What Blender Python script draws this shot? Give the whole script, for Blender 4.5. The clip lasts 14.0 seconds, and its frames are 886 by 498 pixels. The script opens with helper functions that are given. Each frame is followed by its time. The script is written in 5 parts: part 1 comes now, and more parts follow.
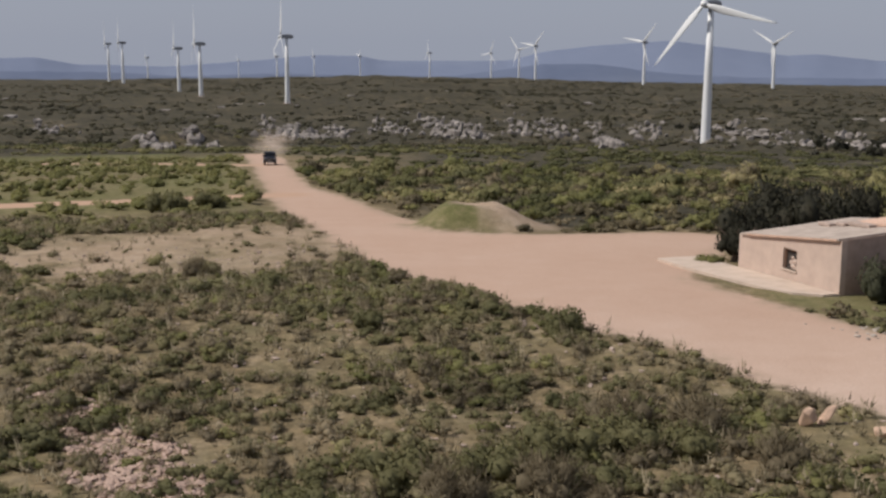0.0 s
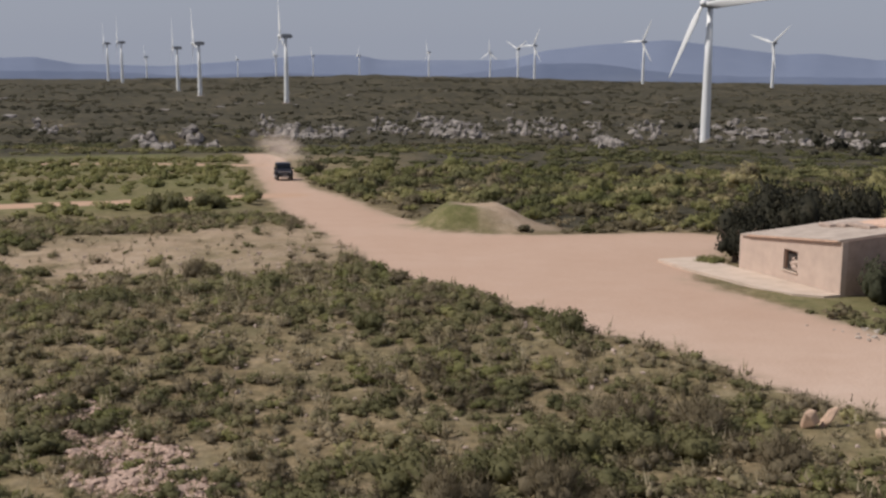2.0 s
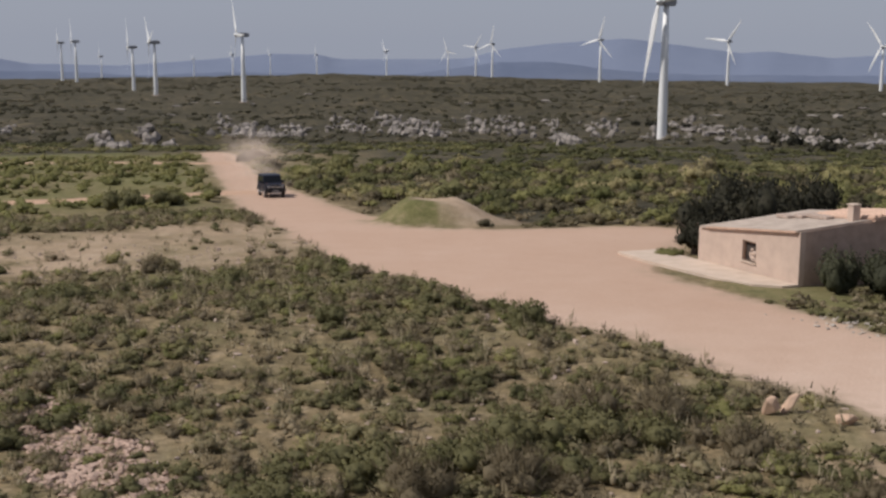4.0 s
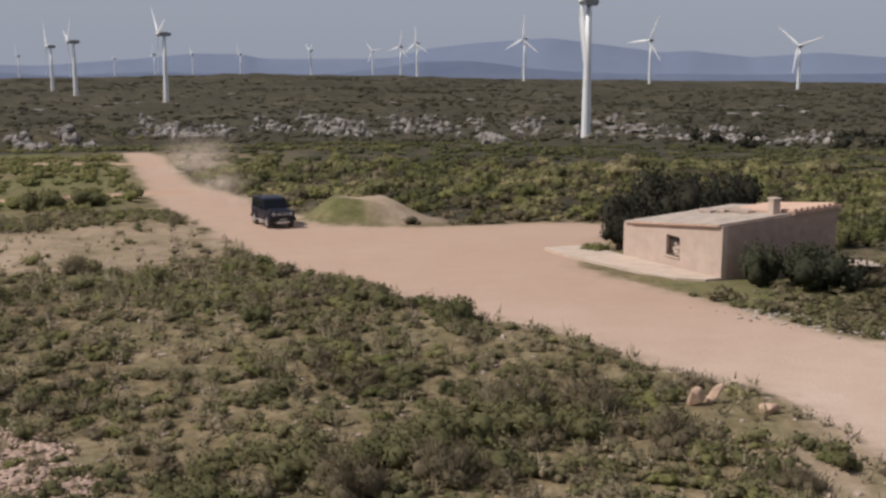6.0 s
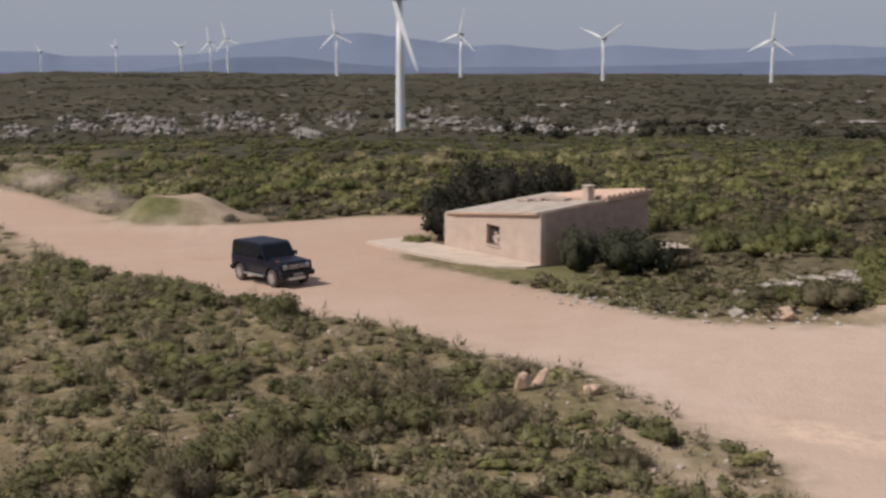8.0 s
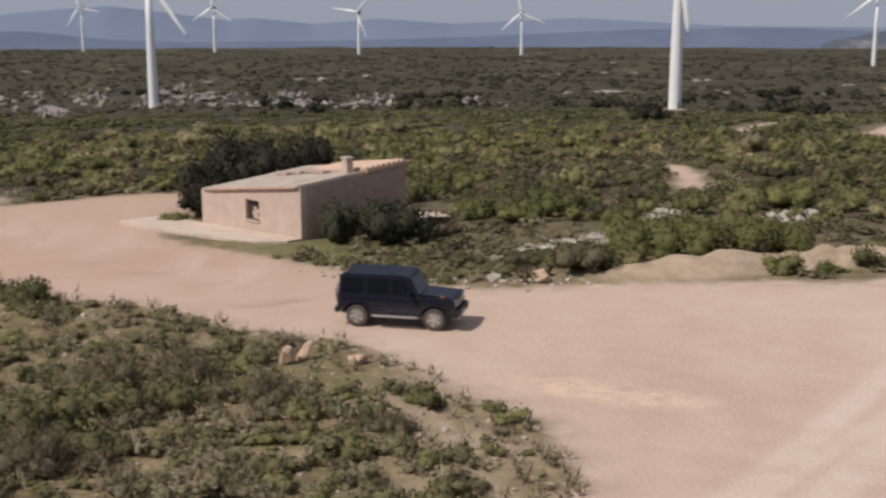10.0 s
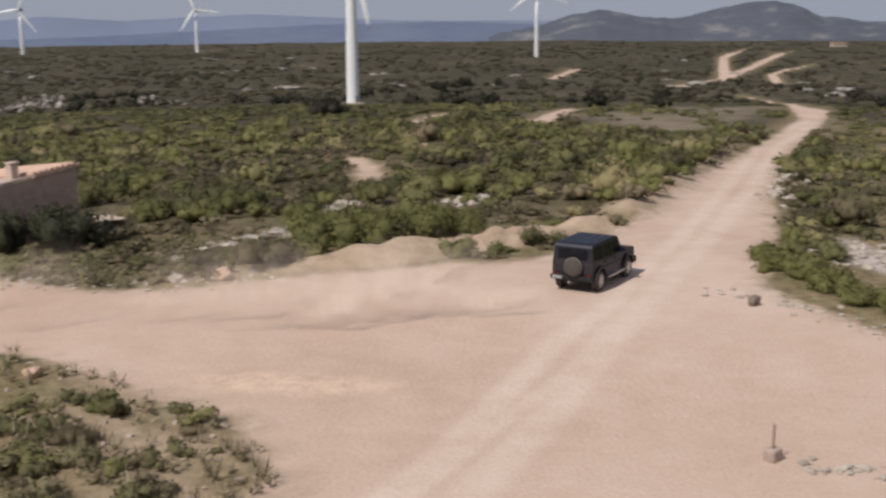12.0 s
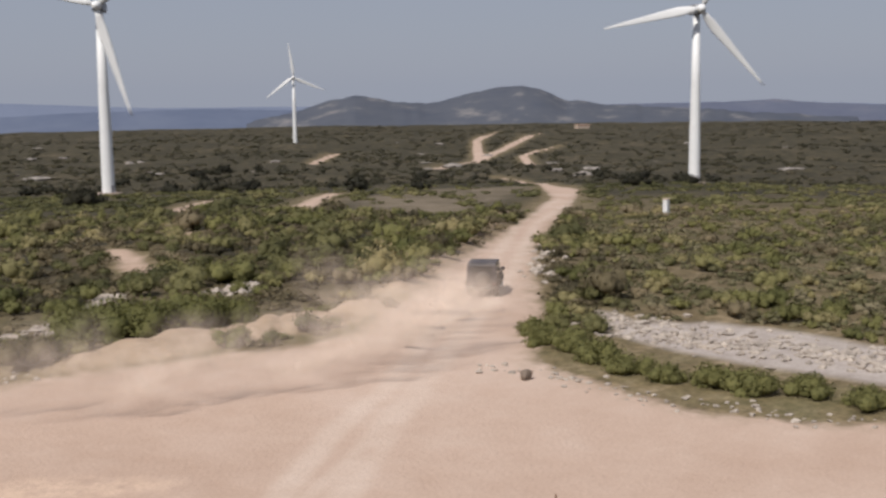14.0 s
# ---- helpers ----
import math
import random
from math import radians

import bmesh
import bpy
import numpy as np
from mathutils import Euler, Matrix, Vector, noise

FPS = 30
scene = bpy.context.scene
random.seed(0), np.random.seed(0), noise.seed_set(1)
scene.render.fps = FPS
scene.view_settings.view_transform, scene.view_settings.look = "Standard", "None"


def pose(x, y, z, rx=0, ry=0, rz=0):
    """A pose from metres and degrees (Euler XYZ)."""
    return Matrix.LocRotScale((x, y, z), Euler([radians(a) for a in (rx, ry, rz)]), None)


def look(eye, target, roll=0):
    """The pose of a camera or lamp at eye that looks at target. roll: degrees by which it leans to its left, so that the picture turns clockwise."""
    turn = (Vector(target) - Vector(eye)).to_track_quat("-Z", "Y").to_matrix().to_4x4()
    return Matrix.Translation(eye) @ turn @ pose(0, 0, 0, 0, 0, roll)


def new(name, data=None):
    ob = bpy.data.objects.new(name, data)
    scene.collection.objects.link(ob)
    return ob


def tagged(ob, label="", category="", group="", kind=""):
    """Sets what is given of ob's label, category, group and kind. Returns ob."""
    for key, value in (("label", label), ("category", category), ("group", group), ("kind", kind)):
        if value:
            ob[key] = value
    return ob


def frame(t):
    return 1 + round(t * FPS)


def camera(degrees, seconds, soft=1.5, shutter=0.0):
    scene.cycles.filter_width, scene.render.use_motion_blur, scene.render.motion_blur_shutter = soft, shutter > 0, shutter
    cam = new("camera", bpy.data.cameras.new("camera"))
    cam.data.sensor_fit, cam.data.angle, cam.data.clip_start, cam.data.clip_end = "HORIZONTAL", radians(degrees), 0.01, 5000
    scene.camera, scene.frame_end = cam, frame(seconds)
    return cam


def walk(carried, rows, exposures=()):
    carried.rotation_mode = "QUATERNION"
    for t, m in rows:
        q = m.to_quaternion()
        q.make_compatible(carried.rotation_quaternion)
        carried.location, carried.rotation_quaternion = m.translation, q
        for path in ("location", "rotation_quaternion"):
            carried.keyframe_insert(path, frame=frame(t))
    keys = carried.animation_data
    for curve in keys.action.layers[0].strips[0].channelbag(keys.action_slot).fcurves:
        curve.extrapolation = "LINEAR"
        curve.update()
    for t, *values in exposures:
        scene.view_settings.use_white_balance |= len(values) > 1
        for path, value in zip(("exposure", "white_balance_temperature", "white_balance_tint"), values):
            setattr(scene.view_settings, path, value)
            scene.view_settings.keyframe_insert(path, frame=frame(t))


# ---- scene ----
# camera: a drone that hovers and pans to the right
cam = camera(40.88, 14.0, soft=2.6, shutter=0.5)
# seconds, x, y, z, yaw, pitch, roll
ROWS = [
    (0.0, -0.00, 0.00, 11.23, 0.00, -9.97, 0.38),
    (0.5, 0.01, -0.01, 11.28, -0.01, -9.98, 0.44),
    (1.0, -0.02, -0.01, 11.33, 0.01, -9.98, 0.41),
    (1.5, -0.05, 0.01, 11.34, 0.01, -9.98, 0.43),
    (2.0, -0.07, 0.03, 11.31, -0.04, -10.00, 0.36),
    (2.5, -0.08, 0.04, 11.24, -0.34, -10.00, 0.34),
    (3.0, -0.10, 0.06, 11.16, -0.90, -10.03, 0.33),
    (5.5, -0.20, 0.18, 10.93, -4.37, -10.03, 0.23),
    (6.0, -0.15, 0.19, 10.91, -5.61, -10.05, 0.25),
    (6.5, -0.15, 0.22, 10.90, -7.21, -10.09, 0.23),
    (7.0, -0.23, 0.30, 10.89, -8.85, -10.09, 0.21),
    (7.5, -0.32, 0.35, 10.86, -11.51, -10.10, 0.02),
    (10.0, -0.20, 0.41, 10.72, -26.05, -11.53, -0.08),
    (10.5, -0.16, 0.37, 10.71, -28.80, -11.60, -0.14),
    (11.0, -0.09, 0.24, 10.69, -32.05, -11.66, -0.29),
    (11.5, -0.06, 0.08, 10.69, -36.42, -11.72, -0.29),
    (12.0, -0.12, -0.02, 10.70, -41.24, -11.79, -0.43),
    (12.5, -0.25, -0.00, 10.72, -44.80, -11.35, -0.51),
    (13.0, -0.41, 0.06, 10.74, -48.09, -9.78, -0.66),
    (13.5, -0.52, 0.09, 10.77, -50.51, -8.41, -0.71),
    (14.0, -0.56, 0.08, 10.80, -52.76, -7.87, -0.82),
]
walk(cam, [(t, pose(x, y, z, 90 + p, 0, yaw) @ pose(0, 0, 0, 0, 0, r)) for t, x, y, z, yaw, p, r in ROWS])

# ---- light ----
SUN_FROM = Vector((-0.76, -0.04, 0.93)).normalized()
sun = new("sun", bpy.data.lights.new("sun", "SUN"))
sun.data.energy, sun.data.angle, sun.data.color = 4.0, radians(0.6), (1.0, 0.96, 0.92)
sun.matrix_world = look((0, 0, 60), tuple(Vector((0, 0, 60)) - SUN_FROM))
world = bpy.data.worlds.new("sky")
scene.world = world
world.use_nodes = True
_nt = world.node_tree
_sky = _nt.nodes.new("ShaderNodeTexSky")
_sky.sky_type, _sky.sun_disc = "NISHITA", False
_sky.sun_elevation = math.asin(SUN_FROM.z)
_sky.sun_rotation = math.atan2(SUN_FROM.x, SUN_FROM.y)
_sky.dust_density, _sky.air_density, _sky.altitude = 0.8, 1.0, 0
# thin even haze lies over the whole sky
_haze = _nt.nodes.new("ShaderNodeMix")
_haze.data_type = "RGBA"
_haze.inputs[0].default_value, _haze.inputs[7].default_value = 0.9, (3.3, 3.6, 4.5, 1)
_nt.links.new(_sky.outputs[0], _haze.inputs[6])
_nt.links.new(_haze.outputs[2], _nt.nodes["Background"].inputs[0])
_nt.nodes["Background"].inputs[1].default_value = 0.092
scene.view_settings.exposure = 0.0


# ---- materials ----
class Mat:
    """A node material with a few short forms."""

    def __init__(self, name, rough=0.8, metal=0.0, spec=0.3):
        self.m = bpy.data.materials.new(name)
        self.m.use_nodes = True
        self.t = self.m.node_tree
        self.b = self.t.nodes["Principled BSDF"]
        self.b.inputs["Roughness"].default_value = rough
        self.b.inputs["Metallic"].default_value = metal
        self.b.inputs["Specular IOR Level"].default_value = spec

    def node(self, kind, **inputs):
        n = self.t.nodes.new(kind)
        for k, v in inputs.items():
            self.put(n, k.replace("_", " "), v)
        return n

    def put(self, n, key, v):
        sock = n.inputs[int(key)] if key.isdigit() else n.inputs[key]
        if hasattr(v, "is_output"):
            self.t.links.new(v, sock)
        else:
            sock.default_value = v

    def noise(self, scale, detail=4.0, rough=0.6, coords="Object"):
        tc = self.node("ShaderNodeTexCoord")
        n = self.node("ShaderNodeTexNoise", Scale=scale, Detail=detail, Roughness=rough)
        self.t.links.new(tc.outputs[coords], n.inputs["Vector"])
        return n.outputs["Fac"]

    def attr(self, name):
        n = self.node("ShaderNodeAttribute")
        n.attribute_name = name
        return n.outputs["Fac"]

    def ramp(self, fac, stops):
        n = self.node("ShaderNodeValToRGB", Fac=fac)
        e = n.color_ramp.elements
        while len(e) < len(stops):
            e.new(0.5)
        for el, (p, c) in zip(e, stops):
            el.position, el.color = p, (*c, 1) if len(c) == 3 else c
        return n.outputs["Color"]

    def mix(self, fac, a, b, how="MIX"):
        n = self.t.nodes.new("ShaderNodeMix")
        n.data_type, n.blend_type = "RGBA", how
        for sock, v in ((n.inputs[0], fac), (n.inputs[6], a), (n.inputs[7], b)):
            if hasattr(v, "is_output"):
                self.t.links.new(v, sock)
            else:
                sock.default_value = (*v, 1) if isinstance(v, tuple) and len(v) == 3 else v
        return n.outputs[2]

    def math(self, op, a, b=0.0):
        n = self.t.nodes.new("ShaderNodeMath")
        n.operation = op
        for sock, v in zip(n.inputs, (a, b)):
            if hasattr(v, "is_output"):
                self.t.links.new(v, sock)
            else:
                sock.default_value = v
        return n.outputs[0]

    def color(self, v):
        self.put(self.b, "Base Color", (*v, 1) if isinstance(v, tuple) else v)
        return self

    def bump(self, height, strength=0.4, distance=0.05):
        n = self.node("ShaderNodeBump", Height=height, Strength=strength, Distance=distance)
        self.t.links.new(n.outputs[0], self.b.inputs["Normal"])
        return self


def plain(name, c, rough=0.6, metal=0.0, vary=0.15, scale=8.0, spec=0.3):
    m = Mat(name, rough, metal, spec)
    f = m.noise(scale)
    lo, hi = tuple(x * (1 - vary) for x in c), tuple(min(1, x * (1 + vary)) for x in c)
    m.color(m.ramp(f, [(0.3, lo), (0.7, hi)]))
    return m.m


def soil_colour(m):
    big, mid, fine = m.noise(0.09, 5), m.noise(0.7, 5), m.noise(7, 4)
    base = m.ramp(mid, [(0.3, (0.135, 0.102, 0.056)), (0.52, (0.225, 0.17, 0.098)), (0.72, (0.355, 0.275, 0.18))])
    grass = m.ramp(m.noise(1.6, 5), [(0.3, (0.105, 0.095, 0.045)), (0.7, (0.24, 0.20, 0.115))])
    col = m.mix(m.ramp(m.math("ADD", m.math("MULTIPLY", big, 0.6), m.math("MULTIPLY", m.noise(0.45, 6), 0.4)),
                       [(0.47, (0, 0, 0)), (0.60, (0.75,) * 3)]), base, grass)
    col = m.mix(0.75, col, m.ramp(m.noise(2.6, 6, 0.7), [(0.34, (0.5, 0.5, 0.46)), (0.5, (0.95,) * 3), (0.66, (1.4, 1.36, 1.3))]), "MULTIPLY")
    meadow = m.ramp(m.noise(1.1, 6), [(0.3, (0.085, 0.092, 0.030)), (0.5, (0.14, 0.138, 0.052)), (0.7, (0.235, 0.195, 0.10))])
    far = m.ramp(m.noise(0.02, 8, 0.7), [(0.3, (0.054, 0.048, 0.032)), (0.55, (0.076, 0.066, 0.044)), (0.72, (0.125, 0.103, 0.072))])
    far = m.mix(1.0, far, m.ramp(m.noise(0.16, 8, 0.8), [(0.36, (0.42, 0.43, 0.44)), (0.5, (0.92,) * 3), (0.64, (1.55, 1.45, 1.28))]), "MULTIPLY")
    far = m.mix(0.8, far, m.ramp(m.noise(0.9, 6, 0.75), [(0.35, (0.5, 0.52, 0.45)), (0.5, (1.0,) * 3), (0.66, (1.5, 1.4, 1.2))]), "MULTIPLY")
    col = m.mix(m.attr("wild"), col, far)
    col = m.mix(m.attr("green"), col, meadow)
    sand = m.ramp(m.noise(0.9, 7, 0.7), [(0.3, (0.34, 0.245, 0.165)), (0.5, (0.43, 0.315, 0.22)), (0.7, (0.52, 0.395, 0.295))])
    col = m.mix(m.attr("sand"), col, sand)
    col = m.mix(m.attr("grey"), col, m.ramp(m.noise(0.25, 7, 0.7), [(0.32, (0.15, 0.125, 0.075)), (0.5, (0.26, 0.205, 0.145)), (0.7, (0.34, 0.27, 0.205))]))
    col = m.mix(m.attr("pale"), col, m.ramp(mid, [(0.3, (0.38, 0.32, 0.28)), (0.7, (0.52, 0.45, 0.40))]))
    return m.mix(0.5, col, m.ramp(fine, [(0.3, (0.5, 0.5, 0.5)), (0.7, (1, 1, 1))]), "MULTIPLY")


def road_colour(m):
    big, mid, fine = m.noise(0.06, 4), m.noise(0.5, 6, 0.65), m.noise(9, 3)
    col = m.ramp(m.math("ADD", m.math("MULTIPLY", big, 0.6), m.math("MULTIPLY", mid, 0.4)),
                 [(0.32, (0.455, 0.318, 0.24)), (0.5, (0.52, 0.38, 0.297)), (0.66, (0.575, 0.44, 0.357))])
    col = m.mix(m.attr("red"), col, m.mix(0.6, col, (0.42, 0.27, 0.19)))
    col = m.mix(m.math("MULTIPLY", m.attr("rut"), m.ramp(mid, [(0.3, (0.2,) * 3), (0.7, (0.7,) * 3)])), col, (0.64, 0.515, 0.425))
    col = m.mix(m.math("MULTIPLY", m.attr("scrape"), m.ramp(m.noise(1.2, 5), [(0.4, (0, 0, 0)), (0.6, (0.8, 0.8, 0.8))])), col, (0.66, 0.48, 0.355))
    edge = m.math("MULTIPLY", m.attr("edge"), m.ramp(m.noise(1.1, 6), [(0.38, (0, 0, 0)), (0.62, (1, 1, 1))]))
    col = m.mix(edge, col, (0.33, 0.25, 0.175))
    col = m.mix(m.math("MULTIPLY", m.attr("orange"), m.ramp(mid, [(0.3, (0.6,) * 3), (0.7, (1,) * 3)])), col, (0.46, 0.29, 0.19))
    return m.mix(0.22, col, m.ramp(fine, [(0.3, (0.45,) * 3), (0.7, (1, 1, 1))]), "MULTIPLY")


def terrain_material():
    """Scrubland soil and driven dirt; they meet in a ragged edge where the bare strip begins."""
    m = Mat("terrain", 0.95, spec=0.1)
    ragged = m.math("ADD", m.attr("bare"), m.math("MULTIPLY", m.math("SUBTRACT", m.noise(0.8, 6, 0.7), 0.5), 1.6))
    share = m.ramp(m.math("ADD", m.math("MULTIPLY", ragged, 0.25), 0.5), [(0.42, (0, 0, 0)), (0.58, (1, 1, 1))])
    m.color(m.mix(share, soil_colour(m), road_colour(m)))
    m.bump(m.math("ADD", m.noise(0.5, 6, 0.65), m.math("MULTIPLY", m.noise(7, 4), 0.5)), 0.6, 0.1)
    return m.m


def leaf_material(name, dark, light, dry):
    m = Mat(name, 0.75, spec=0.25)
    col = m.ramp(m.attr("tint"), [(0.0, dark), (0.6, light), (0.95, dry)])
    geo = m.node("ShaderNodeNewGeometry")
    v = m.ramp(geo.outputs["Random Per Island"], [(0.0, (0.92, 0.92, 0.92)), (1.0, (1.08, 1.07, 1.05))])
    col = m.mix(1.0, col, v, "MULTIPLY")
    m.color(m.mix(0.5, col, m.ramp(m.noise(2.5, 3), [(0.3, (0.8,) * 3), (0.7, (1.2,) * 3)]), "MULTIPLY"))
    thin = m.node("ShaderNodeBsdfTranslucent", Color=m.b.inputs["Base Color"].links[0].from_socket)
    both = m.t.nodes.new("ShaderNodeMixShader")
    both.inputs[0].default_value = 0.45
    m.t.links.new(m.b.outputs[0], both.inputs[1])
    m.t.links.new(thin.outputs[0], both.inputs[2])
    m.t.links.new(both.outputs[0], m.t.nodes["Material Output"].inputs[0])
    return m.m


TERRAIN = terrain_material()
LEAF_NEAR = leaf_material("scrub_leaves", (0.118, 0.114, 0.049), (0.215, 0.192, 0.092), (0.33, 0.268, 0.17))
LEAF_MID = leaf_material("maquis_leaves", (0.110, 0.109, 0.047), (0.235, 0.218, 0.093), (0.37, 0.31, 0.16))
LEAF_BROWN = leaf_material("brown_leaves", (0.095, 0.082, 0.047), (0.185, 0.152, 0.088), (0.29, 0.235, 0.145))
LEAF_GREY = leaf_material("grey_green_leaves", (0.060, 0.062, 0.036), (0.105, 0.106, 0.062), (0.155, 0.145, 0.088))
LEAF_HEATH = leaf_material("heath_leaves", (0.135, 0.128, 0.062), (0.225, 0.205, 0.112), (0.32, 0.275, 0.17))
LEAF_FAR = leaf_material("far_scrub_leaves", (0.062, 0.058, 0.037), (0.105, 0.096, 0.058), (0.165, 0.138, 0.09))
LEAF_OAK = leaf_material("holm_oak_leaves", (0.024, 0.023, 0.015), (0.050, 0.047, 0.030), (0.08, 0.07, 0.045))
LEAF_FRESH = leaf_material("fresh_leaves", (0.138, 0.140, 0.050), (0.245, 0.232, 0.088), (0.33, 0.285, 0.14))
LEAF_TWIG = leaf_material("dry_twigs", (0.15, 0.12, 0.072), (0.23, 0.185, 0.116), (0.32, 0.262, 0.17))
STRAW = leaf_material("dry_straw", (0.20, 0.165, 0.095), (0.31, 0.255, 0.16), (0.40, 0.335, 0.225))
BARK = plain("bark", (0.12, 0.09, 0.065), 0.9)
LIME = plain("limestone", (0.37, 0.315, 0.265), 0.9, vary=0.35, scale=1.3, spec=0.15)
LIME_FAR = plain("far_limestone", (0.25, 0.22, 0.195), 0.9, vary=0.5, scale=0.25, spec=0.1)
WARM_STONE = plain("warm_stone", (0.46, 0.315, 0.225), 0.9, vary=0.25, scale=3, spec=0.15)
PINK_RUBBLE = plain("pinkish_rubble", (0.40, 0.285, 0.225), 0.95, vary=0.3, scale=5, spec=0.1)
GRAVEL = plain("gravel", (0.37, 0.285, 0.235), 0.95, vary=0.2, scale=6, spec=0.1)
WHITE = plain("turbine_white", (0.76, 0.75, 0.73), 0.45, vary=0.04, scale=0.4)
GREY = plain("turbine_grey", (0.30, 0.30, 0.31), 0.5, vary=0.08)


# ---- the lie of the land ----
def vnoise(x, y, seed=0):
    """Smooth value noise between 0 and 1 on a lattice of one unit."""
    xi, yi = np.floor(x).astype(np.int64), np.floor(y).astype(np.int64)
    fx, fy = x - xi, y - yi
    fx, fy = fx * fx * (3 - 2 * fx), fy * fy * (3 - 2 * fy)

    def rnd(a, b):
        v = (a * 374761393 + b * 668265263 + seed * 974711) & 0x7FFFFFFF
        v = ((v ^ (v >> 13)) * 1274126177) & 0x7FFFFFFF
        return ((v ^ (v >> 16)) & 0xFFFF) / 65535.0

    top = rnd(xi, yi) * (1 - fx) + rnd(xi + 1, yi) * fx
    low = rnd(xi, yi + 1) * (1 - fx) + rnd(xi + 1, yi + 1) * fx
    return top * (1 - fy) + low * fy


def fractal(x, y, scale, seed=0, octaves=4):
    total, amp, norm = 0.0, 1.0, 0.0
    for k in range(octaves):
        total = total + amp * vnoise(x / scale * 2 ** k, y / scale * 2 ** k, seed + k * 17)
        norm, amp = norm + amp, amp * 0.5
    return total / norm


FALL_R = np.array([0, 45, 75, 110, 160, 190, 275, 300, 334, 398, 520, 766, 950, 1150, 1400, 1500, 2000, 2500, 3500, 6000]) * 1.08
FALL_Z = np.array([0, 0, -1.2, -2.9, -6, -8, -14, -16, -18, -23, -27, -32.5, -33, -37, -39, -42, -58, -75, -108, -190]) * 1.08

ROAD_EDGE = [(-37.6, 222), (-30.1, 183), (-17, 112.9), (-12.3, 90), (-8.3, 76.7), (-4.1, 62.9), (-1.8, 58), (1.2, 54), (3.8, 49.1), (5.7, 45.6),
             (8.6, 42.7), (10.3, 39.5), (12.1, 36.5), (13.6, 33.6), (14.3, 31), (14.9, 27.5), (15.1, 26.1), (14.6, 23.5), (13, 21.3), (10.8, 18.4),
             (7, 13), (8, 2), (24, -16), (50, -18), (46, 2), (36.5, 12), (35.6, 13.3), (34.9, 17), (35.7, 19.4), (36.7, 22.9), (37.8, 24.9),
             (43, 27.9), (50.3, 32.3), (59.9, 39.4), (85, 54.6), (147, 88.6)]
ROAD_EDGE += [(186, 111), (235, 140), (292, 182), (300, 192), (262, 167), (168.6, 105.6), (114.4, 74.7), (85.6, 59.0), (63.5, 47.6), (48.7, 39.6), (42, 37), (38.9, 34.6), (34.1, 34.7),
              (31.5, 36.1), (28.4, 37.6), (26.4, 38.4), (21.2, 40.3), (19, 42), (17.1, 45.7), (15.7, 50.7), (14, 54.5), (12.5, 58), (14.5, 62), (15.5, 66),
              (18.2, 73), (19, 77), (15.2, 77.8), (6.5, 76), (2.8, 76.6), (-1, 80.2), (-4, 88), (-9.4, 106.3), (-13.4, 116.5), (-26.7, 196.5), (-33, 224)]
TRACKS = {  # centre lines, half widths, how orange
    "left_track": ([(-14.5, 106), (-22.2, 102), (-27.8, 99), (-36, 96), (-70, 90)], 2.3, 0.8),
    "upper_track": ([(-25, 165), (-34.8, 168), (-44.4, 174), (-60, 178)], 2.6, 0.7),
    "foot_path": ([(59.8, 79.4), (54, 70.1), (48.5, 62.5)], 0.9, 0.3),
    "field_path": ([(112.7, 110.5), (144.1, 137), (191.9, 176.8)], 1.6, 0.1),
    "side_path": ([(109.9, 131.4), (128.5, 148.5), (150.4, 168)], 1.6, 0.1),
    "hill_path": ([(471.8, 447.1), (534.6, 496.1), (597.9, 542.7)], 2.8, 0.1),
    "hill_track": ([(440, 338), (538, 383), (628, 448), (800, 572), (1040, 714)], 3.4, 0.0),
    "fork_track": ([(538, 383), (632, 440), (740, 500), (1005, 638)], 3.6, 0.0),
    "spur_track": ([(490, 316), (530, 346), (610, 402), (690, 442), (760, 468)], 2.6, 0.0),
    "upper_patch": ([(70, 82.5), (75, 88)], 1.0, 0.3),
    "dip_track": ([(300, 190), (372, 247), (389, 270)], 1.5, 0.0),
}
RUBBLE_PATCH = [(-13.4, 36.8), (-10.3, 35.6), (-6.9, 31.6), (-5.0, 27.5), (-8.0, 27.5), (-10.9, 32.2)]
GREEN_STRIP = [(-13, 57.5), (-6, 59.2), (-1.5, 58.0), (-0.5, 54.5), (-3, 52.5), (-8, 53.5), (-13.5, 54.5)]
NEAR_SIDE = ROAD_EDGE[:21] + [(-5, 0), (-90, 0), (-100, 222)]
BARE_HEAPS = [(31.2, 39.2, 5.6, 2.2), (36.5, 38.4, 2.4, 1.5), (40.5, 38.4, 4.0, 1.9), (2.6, 80.4, 5.0, 3.6)]
VERGE_ROW = [(36, 28), (44, 28.2), (43, 8), (34, 8)]
OLD_WALL = [(24.9, 45.4), (28.9, 47.3), (31.7, 47.8), (36, 50.5), (40.5, 54.5)]
SAND_PATCH = [(-24, 73), (-16.5, 76.5), (-9.2, 80), (-4, 64), (-11, 59), (-19, 58.5), (-26, 62)]
GREY_FIELD = [(152.8, 141.2), (223.8, 173.6), (250, 160), (225, 145), (119.6, 84), (108.2, 86), (113.1, 100.8)]
WALL_BED = [(50.5, 29.5), (48, 25.5), (49.4, 22.5), (49.4, 18.5), (48.4, 14), (47.5, 6), (41.4, 6), (41.6, 13), (42, 16.4), (42.8, 21.4), (44.6, 25.2)]
